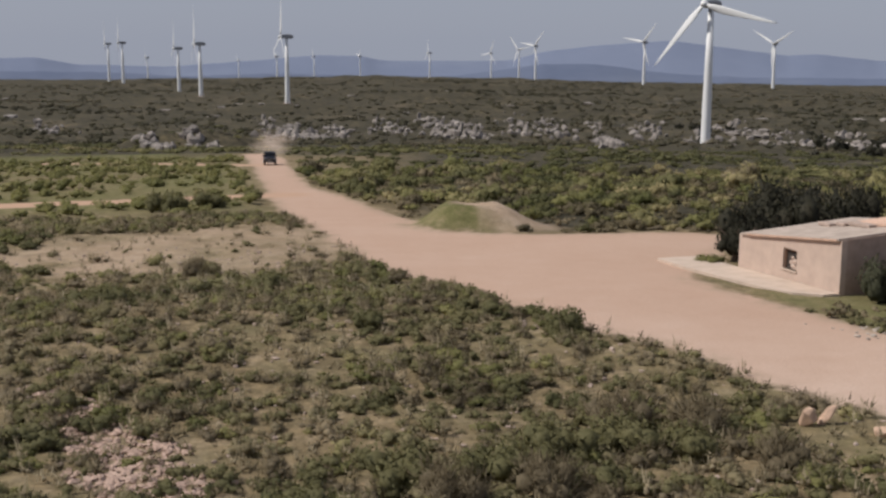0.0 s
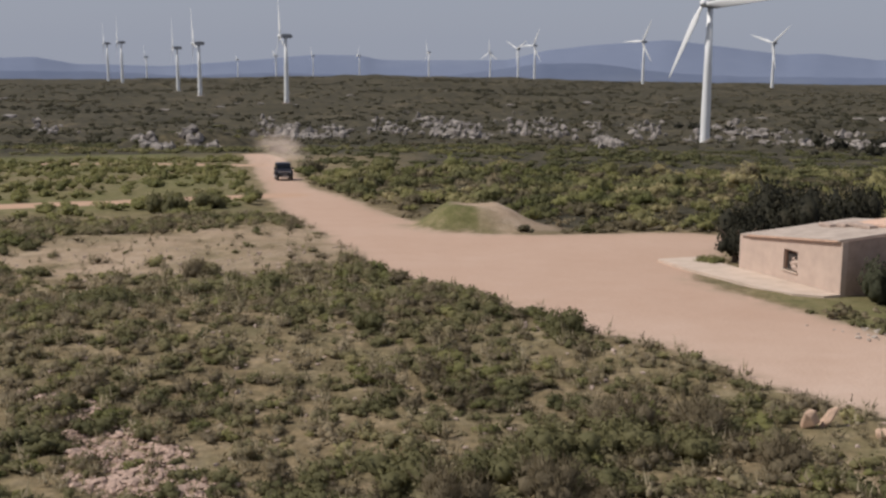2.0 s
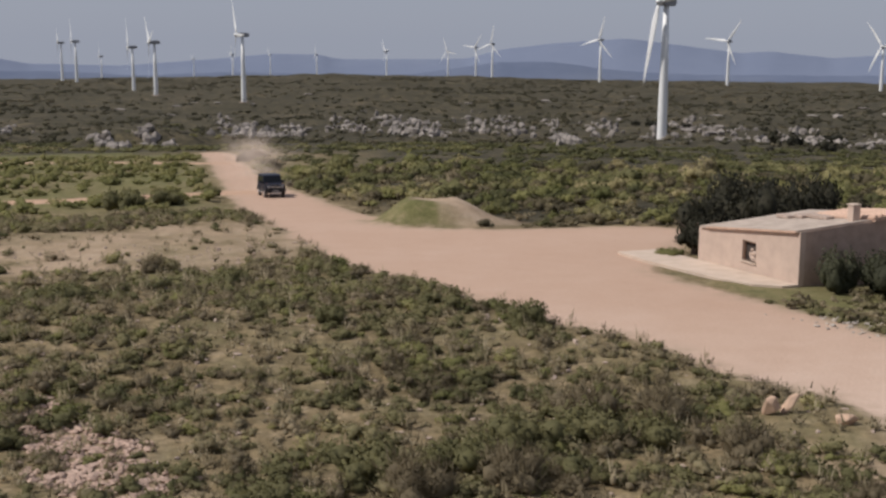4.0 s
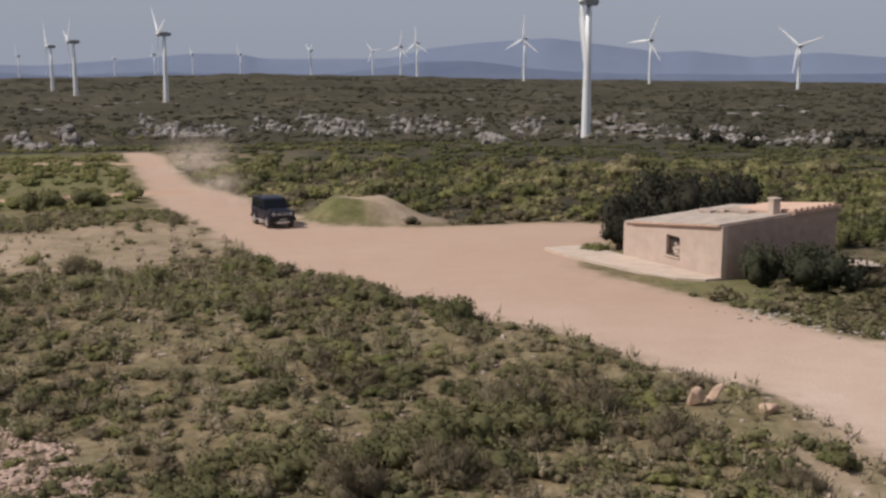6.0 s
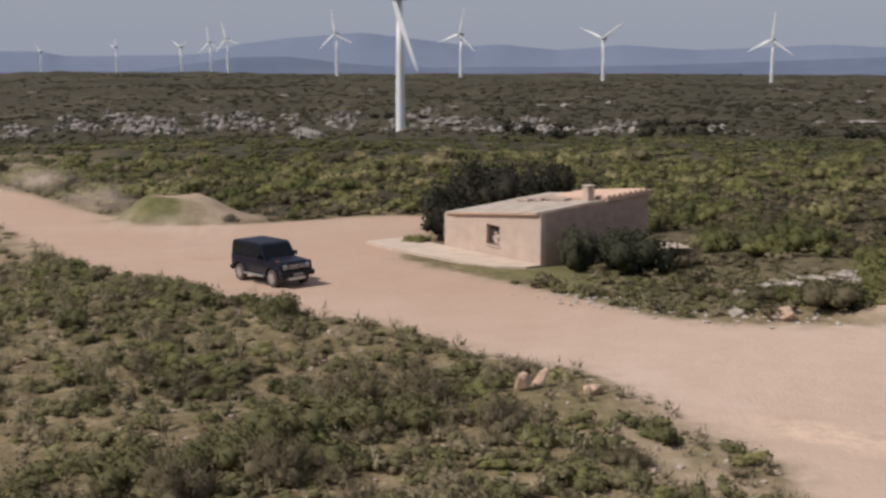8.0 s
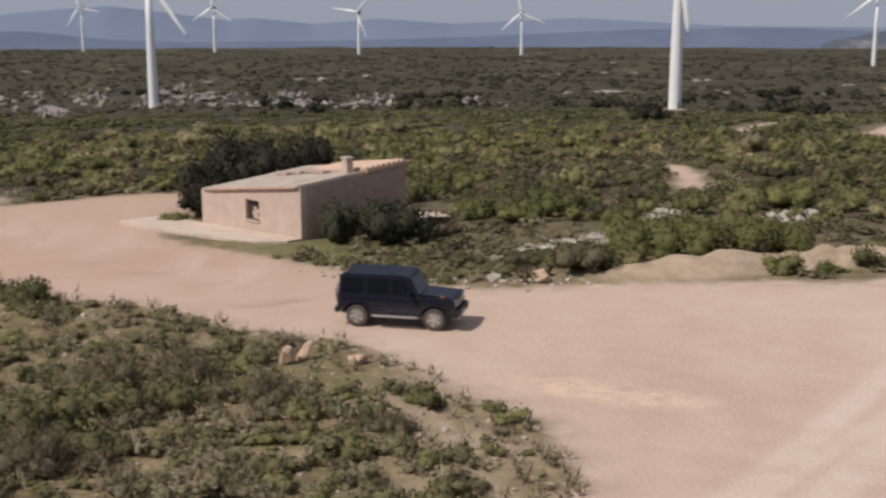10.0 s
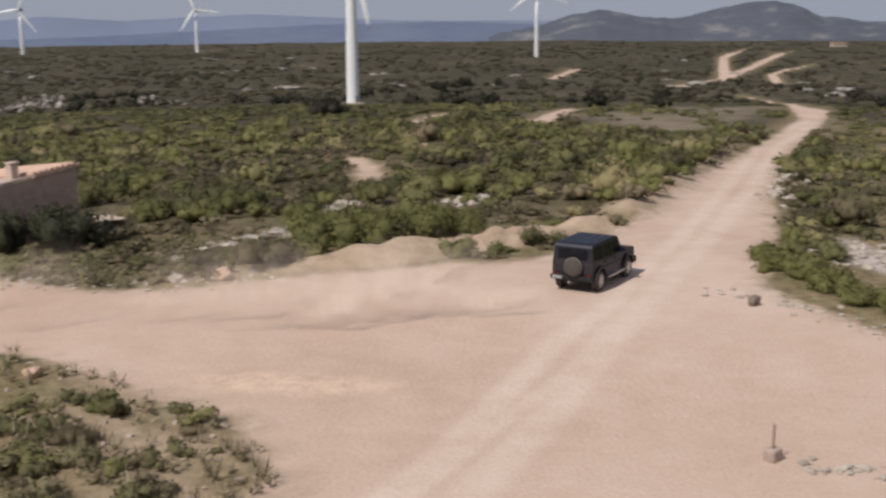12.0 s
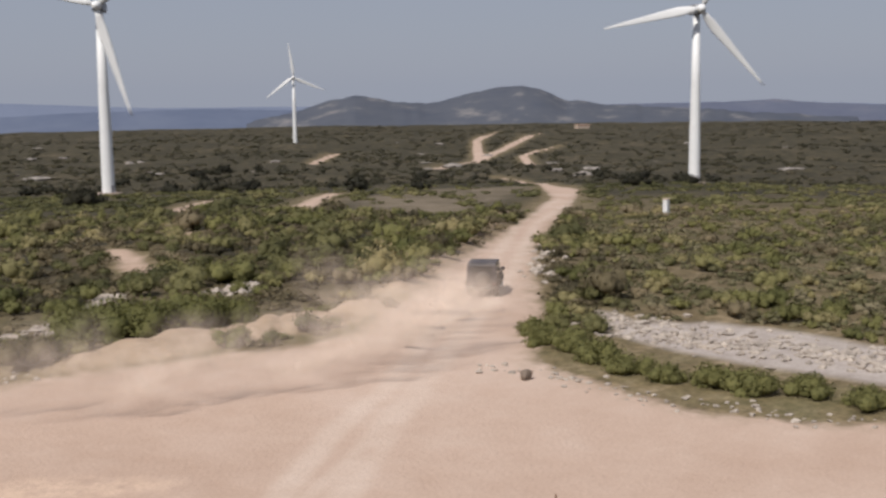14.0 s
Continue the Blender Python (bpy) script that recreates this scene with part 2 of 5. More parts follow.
RUTS = [([(6, 14.5), (15.2, 19.3), (18.2, 20.6), (22.2, 22.7), (26.4, 25), (31.6, 27.1), (45.2, 34.3), (64.8, 45.6), (100, 66.8), (165, 102)], 0.38),
        ([(6, 12.5), (16.5, 18.1), (19.8, 19.6), (23.5, 21.6), (28.2, 24.2), (33.2, 26.6), (45.5, 33.0), (65.1, 43.8), (100, 64.6), (166, 99)], 0.48),
        ([(8, 16), (15.7, 19.1), (21, 21.3), (26.6, 23.4), (31.6, 25.3)], 0.25)]


def inside_edge(x, y, poly):
    """Distance to a closed outline, positive inside."""
    best, inside = np.full(x.shape, 1e9), np.zeros(x.shape, bool)
    for (ax, ay), (bx, by) in zip(poly, poly[1:] + poly[:1]):
        dx, dy = bx - ax, by - ay
        k = np.clip(((x - ax) * dx + (y - ay) * dy) / (dx * dx + dy * dy), 0, 1)
        best = np.minimum(best, np.hypot(x - ax - k * dx, y - ay - k * dy))
        if ay != by:
            inside ^= ((ay > y) != (by > y)) & (x < dx * (y - ay) / (by - ay) + ax)
    return np.where(inside, best, -best)


def line_gap(x, y, line):
    best = np.full(x.shape, 1e9)
    for (ax, ay), (bx, by) in zip(line, line[1:]):
        dx, dy = bx - ax, by - ay
        k = np.clip(((x - ax) * dx + (y - ay) * dy) / (dx * dx + dy * dy), 0, 1)
        best = np.minimum(best, np.hypot(x - ax - k * dx, y - ay - k * dy))
    return best


def road_depth(x, y):
    """How far a place lies inside the bare dirt, in metres; negative on the scrub."""
    d = inside_edge(x, y, ROAD_EDGE)
    for line, half, _ in TRACKS.values():
        d = np.maximum(d, half - line_gap(x, y, line))
    d = np.minimum(d, 2.5 * (np.hypot((x - 2.6) / 4.6, (y - 80.6) / 3.8) - 1))
    return d + (fractal(x, y, 3.0, 5, 4) - 0.5) * 1.5


def height(x, y, d=None):
    r = np.hypot(x, y)
    z = np.interp(r, FALL_R, FALL_Z) + 6.5 * np.clip((r - 700) / 700, 0, 1) * np.exp(-((np.degrees(np.arctan2(x, y)) + 3) / 9) ** 2)
    d = road_depth(x, y) if d is None else d
    off = np.clip(-d / 2.5, 0, 1)
    z = z + off * ((fractal(x, y, 9, 1, 4) - 0.42) * 0.55 + (fractal(x, y, 1.4, 8, 3) - 0.5) * 0.12)
    far = np.clip((r - 120) / 300, 0, 1)
    z = z + far * off * (fractal(x, y, 90, 3, 5) - 0.5) * np.clip(r / 70, 0, 11)
    # earth ramp beside the road, spoil heaps at the fork
    for cx, cy, rx, ry, hh in ((-62, 286, 17, 10, 3.4), (-50, 296, 12, 8, 2.2), (31.2, 39.6, 4.9, 1.9, 0.55), (36.0, 38.6, 1.6, 1.0, 0.4), (39, 38.3, 3.0, 1.3, 0.6), (44.2, 39.4, 2.6, 1.0, 0.5)):
        q = ((x - cx) / rx) ** 2 + ((y - cy) / ry) ** 2
        z = z + hh * np.clip(1 - q, 0, 1) ** 0.8 * (0.35 + 1.3 * fractal(x, y, 1.5, 11, 4))
    rise = np.clip(np.minimum((x + 2.4) / 3.2, (7.4 - x) / 4.0), 0, 1) * np.clip(1.7 - np.abs(y - 81.2) / 2.6, 0, 1)
    z = z + 1.5 * rise * rise * (3 - 2 * rise) * (0.85 + 0.3 * fractal(x, y, 1.8, 11, 3))
    # low bank along the far road
    g = np.minimum(line_gap(x, y, [(49, 41), (63.5, 49.2), (85, 61.2), (110, 75.2)]), 9)
    z = z + 0.7 * np.clip(1 - g / 2.2, 0, 1) * (0.4 + fractal(x, y, 4, 21, 3))
    return z


def height_at(x, y):
    return float(height(np.array([float(x)]), np.array([float(y)]))[0])


def mesh_object(name, verts, faces, material, parent=None, smooth=False, attrs=None, normals=None):
    """faces: an array of triangles or quads."""
    me = bpy.data.meshes.new(name)
    verts, faces = np.asarray(verts, np.float32), np.asarray(faces, np.int32)
    n = faces.shape[1]
    me.vertices.add(len(verts))
    me.vertices.foreach_set("co", verts.ravel())
    me.loops.add(faces.size)
    me.loops.foreach_set("vertex_index", faces.ravel())
    me.polygons.add(len(faces))
    me.polygons.foreach_set("loop_start", np.arange(len(faces), dtype=np.int32) * n)
    me.polygons.foreach_set("use_smooth", np.full(len(faces), smooth))
    for key, values in (attrs or {}).items():
        me.attributes.new(key, "FLOAT", "POINT").data.foreach_set("value", np.asarray(values, np.float32))
    me.update(calc_edges=True)
    if normals is not None:
        me.normals_split_custom_set_from_vertices(np.asarray(normals, np.float32))
    me.materials.append(material)
    ob = new(name, me)
    ob.parent = parent
    return ob


def build_ground():
    az = np.radians(np.concatenate([np.arange(-180, -26, 4.0), np.arange(-26, 82.5, 0.24), np.arange(84, 180.1, 4.0)]))
    rad = np.concatenate([[0.01, 4, 8, 11], np.geomspace(13, 330, 340), np.geomspace(336, 5600, 90)])
    rr, aa = np.meshgrid(rad, az, indexing="ij")
    x, y = (rr * np.sin(aa)).ravel(), (rr * np.cos(aa)).ravel()
    d = road_depth(x, y)
    z = height(x, y, d)
    n = len(az)
    i, j = np.meshgrid(np.arange(len(rad) - 1), np.arange(n - 1), indexing="ij")
    a = (i * n + j).ravel()
    quads = np.stack([a, a + 1, a + n + 1, a + n], 1)[:, ::-1]
    r = np.hypot(x, y)
    orange = np.zeros(len(x))
    for line, half, share in TRACKS.values():
        orange = np.maximum(orange, share * np.clip((half + 1.0 - line_gap(x, y, line)) / 1.5, 0, 1))
    rut = np.zeros(len(x))
    for line, half in RUTS:
        rut = np.maximum(rut, np.clip(1.6 - line_gap(x, y, line) / half, 0, 1))
    scrape = np.clip(1.3 - ((x - 18.0) / 2.4) ** 2 - ((y - 27.4 + 0.9 * (x - 18.0)) / 1.5) ** 2, 0, 1)
    heap = np.clip(1.6 - ((x - 2.6) / 4.9) ** 2 - ((y - 80.8) / 3.9) ** 2, 0, 1)
    worn = np.clip(0.5 + (x - 3.0 + 0.5 * (y - 79)) / 1.6 + 2.5 * (fractal(x, y, 1.6, 37, 3) - 0.5), 0, 1)
    spoil = np.zeros(len(x))
    for cx, cy, rx, ry in ((31.2, 39.4, 4.8, 2.1), (36, 38.4, 2, 1.4), (39, 38.3, 3, 1.7), (44.2, 39.2, 2.5, 1.4)):
        spoil = np.maximum(spoil, np.clip(1.6 - ((x - cx) / rx) ** 2 - ((y - cy) / ry) ** 2, 0, 1))
    lawn = 0.9 * np.clip((inside_edge(x, y, GREEN_STRIP) + 1.5) / 3, 0, 1) * np.clip(2.4 * fractal(x, y, 2.6, 39, 4) - 0.45, 0, 1)
    lawn = np.maximum(lawn, 0.8 * np.clip(1 - np.hypot((x - 17.5) / 9, (y - 49) / 7), 0, 1) ** 0.5 * np.clip(-d / 0.8, 0, 1))
    bank = np.clip(1.3 - line_gap(x, y, [(49, 41), (63.5, 49.2), (85, 61.2), (110, 75.2)]) / 1.5, 0, 1)
    wild = np.clip((r - 45) / 40, 0, 1) * np.maximum(np.clip((x + 12) / 10, 0, 1), np.clip((r - 185) / 45, 0, 1)) * np.clip(-d / 5, 0, 1) * (1 - 0.65 * np.clip((0.62 * x - y - 1) / 4, 0, 1) * np.clip((230 - r) / 80, 0, 1))
    attrs = {
        "bare": np.clip(d, -4, 4), "edge": np.clip(1 - d / 1.3, 0, 1), "red": np.clip((r - 36) / 14, 0, 1) * np.clip((30 - x) / 12, 0, 1), "orange": orange, "rut": rut, "scrape": scrape, "wild": wild,
        "sand": np.maximum(0.6 * np.clip((inside_edge(x, y, RUBBLE_PATCH) + 0.3) / 1.6, 0, 1) * np.clip(2.4 * fractal(x, y, 1.2, 43, 3) - 0.5, 0, 1), np.maximum(0.75 * np.clip((x - 9) / 3, 0, 1) * np.clip((35 - y) / 4, 0, 1) * (x < 17) * np.clip(2.4 * fractal(x, y, 1.6, 35, 3) - 0.6, 0, 1), np.maximum(0.72 * np.clip((inside_edge(x, y, SAND_PATCH) + 1.5) / 3, 0, 1) * np.clip(2.2 * fractal(x, y, 3, 31, 4) - 0.4, 0, 1),
                           np.maximum(heap * worn * 0.9, np.maximum(spoil, bank))))),
        "green": np.maximum.reduce([lawn, np.clip((y - 84) / 10, 0, 1) * np.clip((235 - y) / 20, 0, 1) * np.clip(inside_edge(x, y, NEAR_SIDE) / 4, 0, 1) * np.clip((-11 - x) / 5, 0, 1) * np.clip(2.2 * fractal(x, y, 9, 45, 4) - 0.45, 0.1, 0.85),
                            np.maximum(np.clip(1 - np.abs(d + 2.4) / 2.2, 0, 1) * np.clip((70 - r) / 20, 0, 1) * 0.2, heap * (1 - worn) * 0.8)]),
        "grey": np.maximum(np.clip(inside_edge(x, y, GREY_FIELD) / 4, 0, 1), 0) * np.clip(0.2 + fractal(x, y, 9, 33, 4), 0, 1) * 0.8,
        "pale": np.maximum(np.clip(inside_edge(x, y, WALL_BED) + 0.3, 0, 1), 0.8 * np.clip(1.6 - line_gap(x, y, OLD_WALL) / 0.7, 0, 1)),
    }
    road_face = (d[quads].mean(1) > 0)
    for name, pick, mat, label, cat in (("ground", ~road_face, TERRAIN, "dry stony scrubland soil with sparse grass tufts", "ground"),
                                        ("road", road_face, TERRAIN, "pale dusty dirt road with faint wheel ruts", "road")):
        q = quads[pick]
        used, inv = np.unique(q, return_inverse=True)
        ob = mesh_object(name, np.stack([x, y, z], 1)[used], inv.reshape(-1, 4), mat, smooth=True, attrs={k: v[used] for k, v in attrs.items()})
        tagged(ob, label, cat, kind="structure")


build_ground()


def ridge(name, crest, dist, foot, material, label, seed, rough=6.0):
    """A far range of hills: crest is a line of (azimuth, elevation) in degrees as seen from the drone."""
    az = np.arange(crest[0][0], crest[-1][0] + 0.01, 0.15)
    el = np.interp(az, [c[0] for c in crest], [c[1] for c in crest])
    k = np.exp(-np.linspace(-2, 2, 9) ** 2)
    el = np.convolve(np.pad(el, 4, mode="edge"), k / k.sum(), "valid")
    top = 11.2 + dist * np.tan(np.radians(el)) + (fractal(az * 30, az * 0, 20, seed, 4) - 0.5) * rough * 2
    rows_f = np.concatenate([np.linspace(0, 1, 14), np.linspace(0.93, 0.3, 4)])
    depth = np.concatenate([np.linspace(-0.14, 0, 14), np.linspace(0.02, 0.1, 4)])
    vs = []
    for f, g in zip(rows_f, depth):
        rr = dist * (1 + g)
        x, y = rr * np.sin(np.radians(az)), rr * np.cos(np.radians(az))
        bumps = (fractal(x, y, 260, seed + 3, 5) - 0.5) * rough * 9 * math.sin(math.pi * min(f, 1)) ** 0.7 * (top - foot) / 160
        vs.append(np.stack([x, y, foot + (top - foot) * f ** 1.15 + bumps], 1))
    n, m = len(az), len(rows_f)
    i, j = np.meshgrid(np.arange(m - 1), np.arange(n - 1), indexing="ij")
    a = (i * n + j).ravel()
    ob = mesh_object(name, np.concatenate(vs), np.stack([a, a + 1, a + n + 1, a + n], 1), material, smooth=True)
    return tagged(ob, label, "hills", kind="structure")


def hazed_hill_material(name, a, b, c, scale):
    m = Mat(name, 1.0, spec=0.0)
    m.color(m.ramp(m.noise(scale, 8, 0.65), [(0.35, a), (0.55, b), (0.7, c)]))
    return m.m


# distance haze is painted into these blue and purplish hill colours
FAR_BLUE = hazed_hill_material("far_hills", (0.150, 0.174, 0.238), (0.162, 0.186, 0.25), (0.178, 0.202, 0.262), 0.002)
MID_BLUE = hazed_hill_material("middle_hills", (0.11, 0.13, 0.185), (0.125, 0.145, 0.20), (0.14, 0.16, 0.21), 0.004)
ROCK_HILL = hazed_hill_material("rocky_hills", (0.078, 0.086, 0.108), (0.094, 0.10, 0.118), (0.22, 0.205, 0.20), 0.008)
LONG_RIDGE = hazed_hill_material("long_ridge", (0.10, 0.11, 0.152), (0.115, 0.125, 0.165), (0.15, 0.15, 0.18), 0.006)
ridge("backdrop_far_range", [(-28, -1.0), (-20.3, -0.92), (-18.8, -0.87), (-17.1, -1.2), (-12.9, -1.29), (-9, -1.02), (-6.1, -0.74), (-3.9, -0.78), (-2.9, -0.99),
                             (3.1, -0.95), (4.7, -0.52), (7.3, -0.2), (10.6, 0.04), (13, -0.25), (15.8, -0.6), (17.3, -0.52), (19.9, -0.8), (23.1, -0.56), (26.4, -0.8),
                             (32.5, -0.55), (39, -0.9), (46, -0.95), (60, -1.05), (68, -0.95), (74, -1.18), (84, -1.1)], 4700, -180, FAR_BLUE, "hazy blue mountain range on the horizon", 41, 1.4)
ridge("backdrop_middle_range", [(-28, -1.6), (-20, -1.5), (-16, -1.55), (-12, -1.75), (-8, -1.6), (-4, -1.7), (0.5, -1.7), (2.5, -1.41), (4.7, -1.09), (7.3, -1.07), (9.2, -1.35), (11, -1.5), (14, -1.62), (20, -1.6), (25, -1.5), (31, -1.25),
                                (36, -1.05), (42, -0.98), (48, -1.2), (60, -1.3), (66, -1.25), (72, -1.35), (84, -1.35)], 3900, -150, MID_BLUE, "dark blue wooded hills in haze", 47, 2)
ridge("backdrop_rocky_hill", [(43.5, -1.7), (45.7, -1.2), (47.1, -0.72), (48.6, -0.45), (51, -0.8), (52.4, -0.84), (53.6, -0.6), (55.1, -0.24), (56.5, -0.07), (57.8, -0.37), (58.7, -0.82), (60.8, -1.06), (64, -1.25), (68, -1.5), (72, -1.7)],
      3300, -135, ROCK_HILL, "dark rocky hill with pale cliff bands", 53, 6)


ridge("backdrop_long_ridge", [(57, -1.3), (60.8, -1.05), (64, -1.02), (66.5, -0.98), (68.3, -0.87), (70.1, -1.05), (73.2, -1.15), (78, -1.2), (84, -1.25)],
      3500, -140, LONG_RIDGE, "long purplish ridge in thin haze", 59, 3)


# ---- helpers for things ----
def part(name, bm, material, parent=None, label="", smooth=False):
    me = bpy.data.meshes.new(name)
    bmesh.ops.recalc_face_normals(bm, faces=bm.faces)
    bm.to_mesh(me)
    bm.free()
    if smooth:
        me.shade_smooth()
    me.materials.append(material)
    ob = new(name, me)
    ob.parent = parent
    return tagged(ob, label) if label else ob


def box(x0, x1, y0, y1, z0, z1, bevel=0.0, bm=None):
    bm = bm or bmesh.new()
    made = bmesh.ops.create_cube(bm, size=1.0, matrix=Matrix.Translation(((x0 + x1) / 2, (y0 + y1) / 2, (z0 + z1) / 2)) @ Matrix.Diagonal((x1 - x0, y1 - y0, z1 - z0, 1)))
    if bevel:
        edges = list({e for v in made["verts"] for e in v.link_edges})
        bmesh.ops.bevel(bm, geom=edges, offset=bevel, segments=2, affect="EDGES", profile=0.6)
    return bm


def extruded(profile, y0, y1, bevel=0.0, squeeze=None):
    """A side outline in x and z, drawn out across y."""
    bm = bmesh.new()
    a = [bm.verts.new((x, y0, z)) for x, z in profile]
    b = [bm.verts.new((x, y1, z)) for x, z in profile]
    bm.faces.new(a)
    bm.faces.new(b[::-1])
    for i in range(len(a)):
        bm.faces.new((a[i], b[i], b[i - 1], a[i - 1]))
    if bevel:
        bmesh.ops.bevel(bm, geom=list(bm.edges), offset=bevel, segments=2, affect="EDGES", profile=0.6, clamp_overlap=True)
    if squeeze:
        for v in bm.verts:
            v.co = squeeze(v.co)
    return bm


def lathe(profile, n=24, axis="z"):
    """A turned body from (radius, height) pairs."""
    bm = bmesh.new()
    rings = []
    for r, h in profile:
        ring = []
        for k in range(n):
            c, s = math.cos(2 * math.pi * k / n) * r, math.sin(2 * math.pi * k / n) * r
            ring.append(bm.verts.new((c, s, h) if axis == "z" else (c, h, s)))
        rings.append(ring)
    for a, b in zip(rings, rings[1:]):
        for k in range(n):
            bm.faces.new((a[k], a[(k + 1) % n], b[(k + 1) % n], b[k]))
    bm.faces.new(rings[0])
    bm.faces.new(rings[-1])
    return bm


def thing(name, label, category, group="", at=None):
    ob = new(name)
    if at is not None:
        ob.matrix_basis = at
    return tagged(ob, label, category, group)


# ---- wind turbines ----
HUB, BLADE = 50.0, 29.5


def blade_mesh():
    bm = bmesh.new()
    rings = []
    for f in np.linspace(0, 1, 15):
        z = 0.9 + f * (BLADE - 0.9)
        chord = 1.1 + 1.5 * math.sin(min(1, f / 0.18) * math.pi / 2) if f < 0.18 else 2.6 * max(0.0, 1 - (f - 0.18) / 0.82) ** 0.85 + 0.28
        thick = max(0.10, 1.0 * (1 - f) ** 1.6 * (0.9 if f < 0.1 else 0.55))
        twist = radians(16 * (1 - f) ** 2 + 4)
        ring = []
        for k in range(10):
            a = 2 * math.pi * k / 10
            u, w = chord * (0.5 * math.cos(a) + 0.18), thick * 0.5 * math.sin(a)
            ring.append(bm.verts.new((u * math.cos(twist) - w * math.sin(twist), u * math.sin(twist) + w * math.cos(twist), z)))
        rings.append(ring)
    for a, b in zip(rings, rings[1:]):
        for k in range(10):
            bm.faces.new((a[k], a[(k + 1) % 10], b[(k + 1) % 10], b[k]))
    bm.faces.new(rings[0])
    bm.faces.new(rings[-1])
    return bm


# foot x and y, height of the hub, the blades' angle at the start and turn per second, in degrees
TURBINES = [(93, 423, 24.1, 103, 52), (-108, 826, 12.9, 10, 50), (-191, 941, 7.1, 0, 48), (-258, 1167, 1.6, 12, 52), (242, 1456, 10.3, 160, 54), (369, 1346, 9.5, 60, 54),
            (-355, 1328, 6.0, 15, 50), (-442, 1584, 3.4, 0, 47), (-617, 2500, -28.3, 30, 50), (-374, 2689, -26.9, 70, 52), (100, 2563, -16.2, 20, 50), (134, 2155, -4.5, 80, 49)]
TURBINES += [(141, 1858, 3.0, 40, 53), (-31, 2564, -15.9, 0, 50), (-221, 3165, -32.2, 50, 48), (-364, 3364, -35.8, 10, 50), (-634, 3708, -54.2, 90, 51), (486, 1199, 5.0, 118, 52),
            (198, 263, 32.3, 73, 58), (740, 721, 18.9, 113, 60), (328, 155, 31.6, 11, 52), (654, 1143, 3.4, 60, 53)]
ROTORS = []
FACING = 46.0


def build_turbines():
    blade = None
    for k, (x, y, hub, start, speed) in enumerate(TURBINES):
        foot = height_at(x, y) - 0.6
        turb = thing("wind_turbine", "white three-bladed wind turbine on a tapered steel tower", "wind turbine", "wind farm", pose(x, y, foot))
        tall = hub - foot - 1.4
        part("tower", lathe([(1.75, 0), (1.73, 0.6), (1.62, tall * 0.3), (1.35, tall * 0.6), (0.98, tall)], 32), WHITE, turb, smooth=True)
        if math.hypot(x, y) < 1000:
            part("foundation", lathe([(3.4, 0), (3.4, 0.9), (2.4, 1.0)], 24), GRAVEL, turb, "pale concrete footing")
            part("door", box(-0.5, 0.5, -1.80, -1.5, 0.9, 3.0, 0.03), GREY, turb, "grey steel tower door")
        # the nacelle points its rotor against the wind, towards the drone
        head = part("nacelle", extruded([(-3.1, -1.3), (3.4, -1.5), (4.6, -0.6), (4.4, 0.9), (2.0, 1.5), (-2.6, 1.4), (-3.2, 0.6)], -1.35, 1.35, 0.25), GREY, turb, "grey nacelle housing")
        wind = FACING if x > 0 else 72.0
        head.matrix_basis = Matrix.Translation((0, 0, hub - foot)) @ Matrix.Rotation(radians(90 - wind), 4, "Z")
        rotor = part("rotor", lathe([(0.15, -1.5), (0.8, -1.2), (1.25, -0.5), (1.35, 0.4), (1.2, 0.9)], 20, "y"), WHITE, turb, "white rotor hub", smooth=True)
        base = Matrix.Translation((0, 0, hub - foot)) @ Matrix.Rotation(radians(-wind), 4, "Z") @ Matrix.Translation((0, -4.3, 0))
        for b in range(3):
            if blade is None:
                piece = part("blade", blade_mesh(), WHITE, rotor, smooth=True)
                blade = piece.data
            else:
                piece = new("blade", blade)
                piece.parent = rotor
            piece.matrix_basis = Matrix.Rotation(radians(120 * b), 4, "Y")
        ROTORS.append((rotor, base, start, speed))


build_turbines()


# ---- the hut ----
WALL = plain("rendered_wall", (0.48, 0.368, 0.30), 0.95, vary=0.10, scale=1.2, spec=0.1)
# darker brown copy of the wall; the side wall's shade is in its colour
SHADED_WALL = plain("shade_brown_wall", (0.37, 0.27, 0.215), 0.95, vary=0.18, scale=2.0, spec=0.1)
ROOF_GREY = plain("old_roof_sheet", (0.40, 0.325, 0.27), 0.9, vary=0.2, scale=1.5, spec=0.1)
ROOF_TILE = plain("roof_tile", (0.50, 0.335, 0.25), 0.85, vary=0.2, scale=4, spec=0.15)
DARK = plain("unlit_room_sheet", (0.05, 0.04, 0.035), 0.9)
CONCRETE = plain("pale_concrete", (0.50, 0.395, 0.315), 0.95, vary=0.12, scale=1.0, spec=0.1)
OLD_WOOD = plain("old_wood", (0.20, 0.12, 0.08), 0.9)


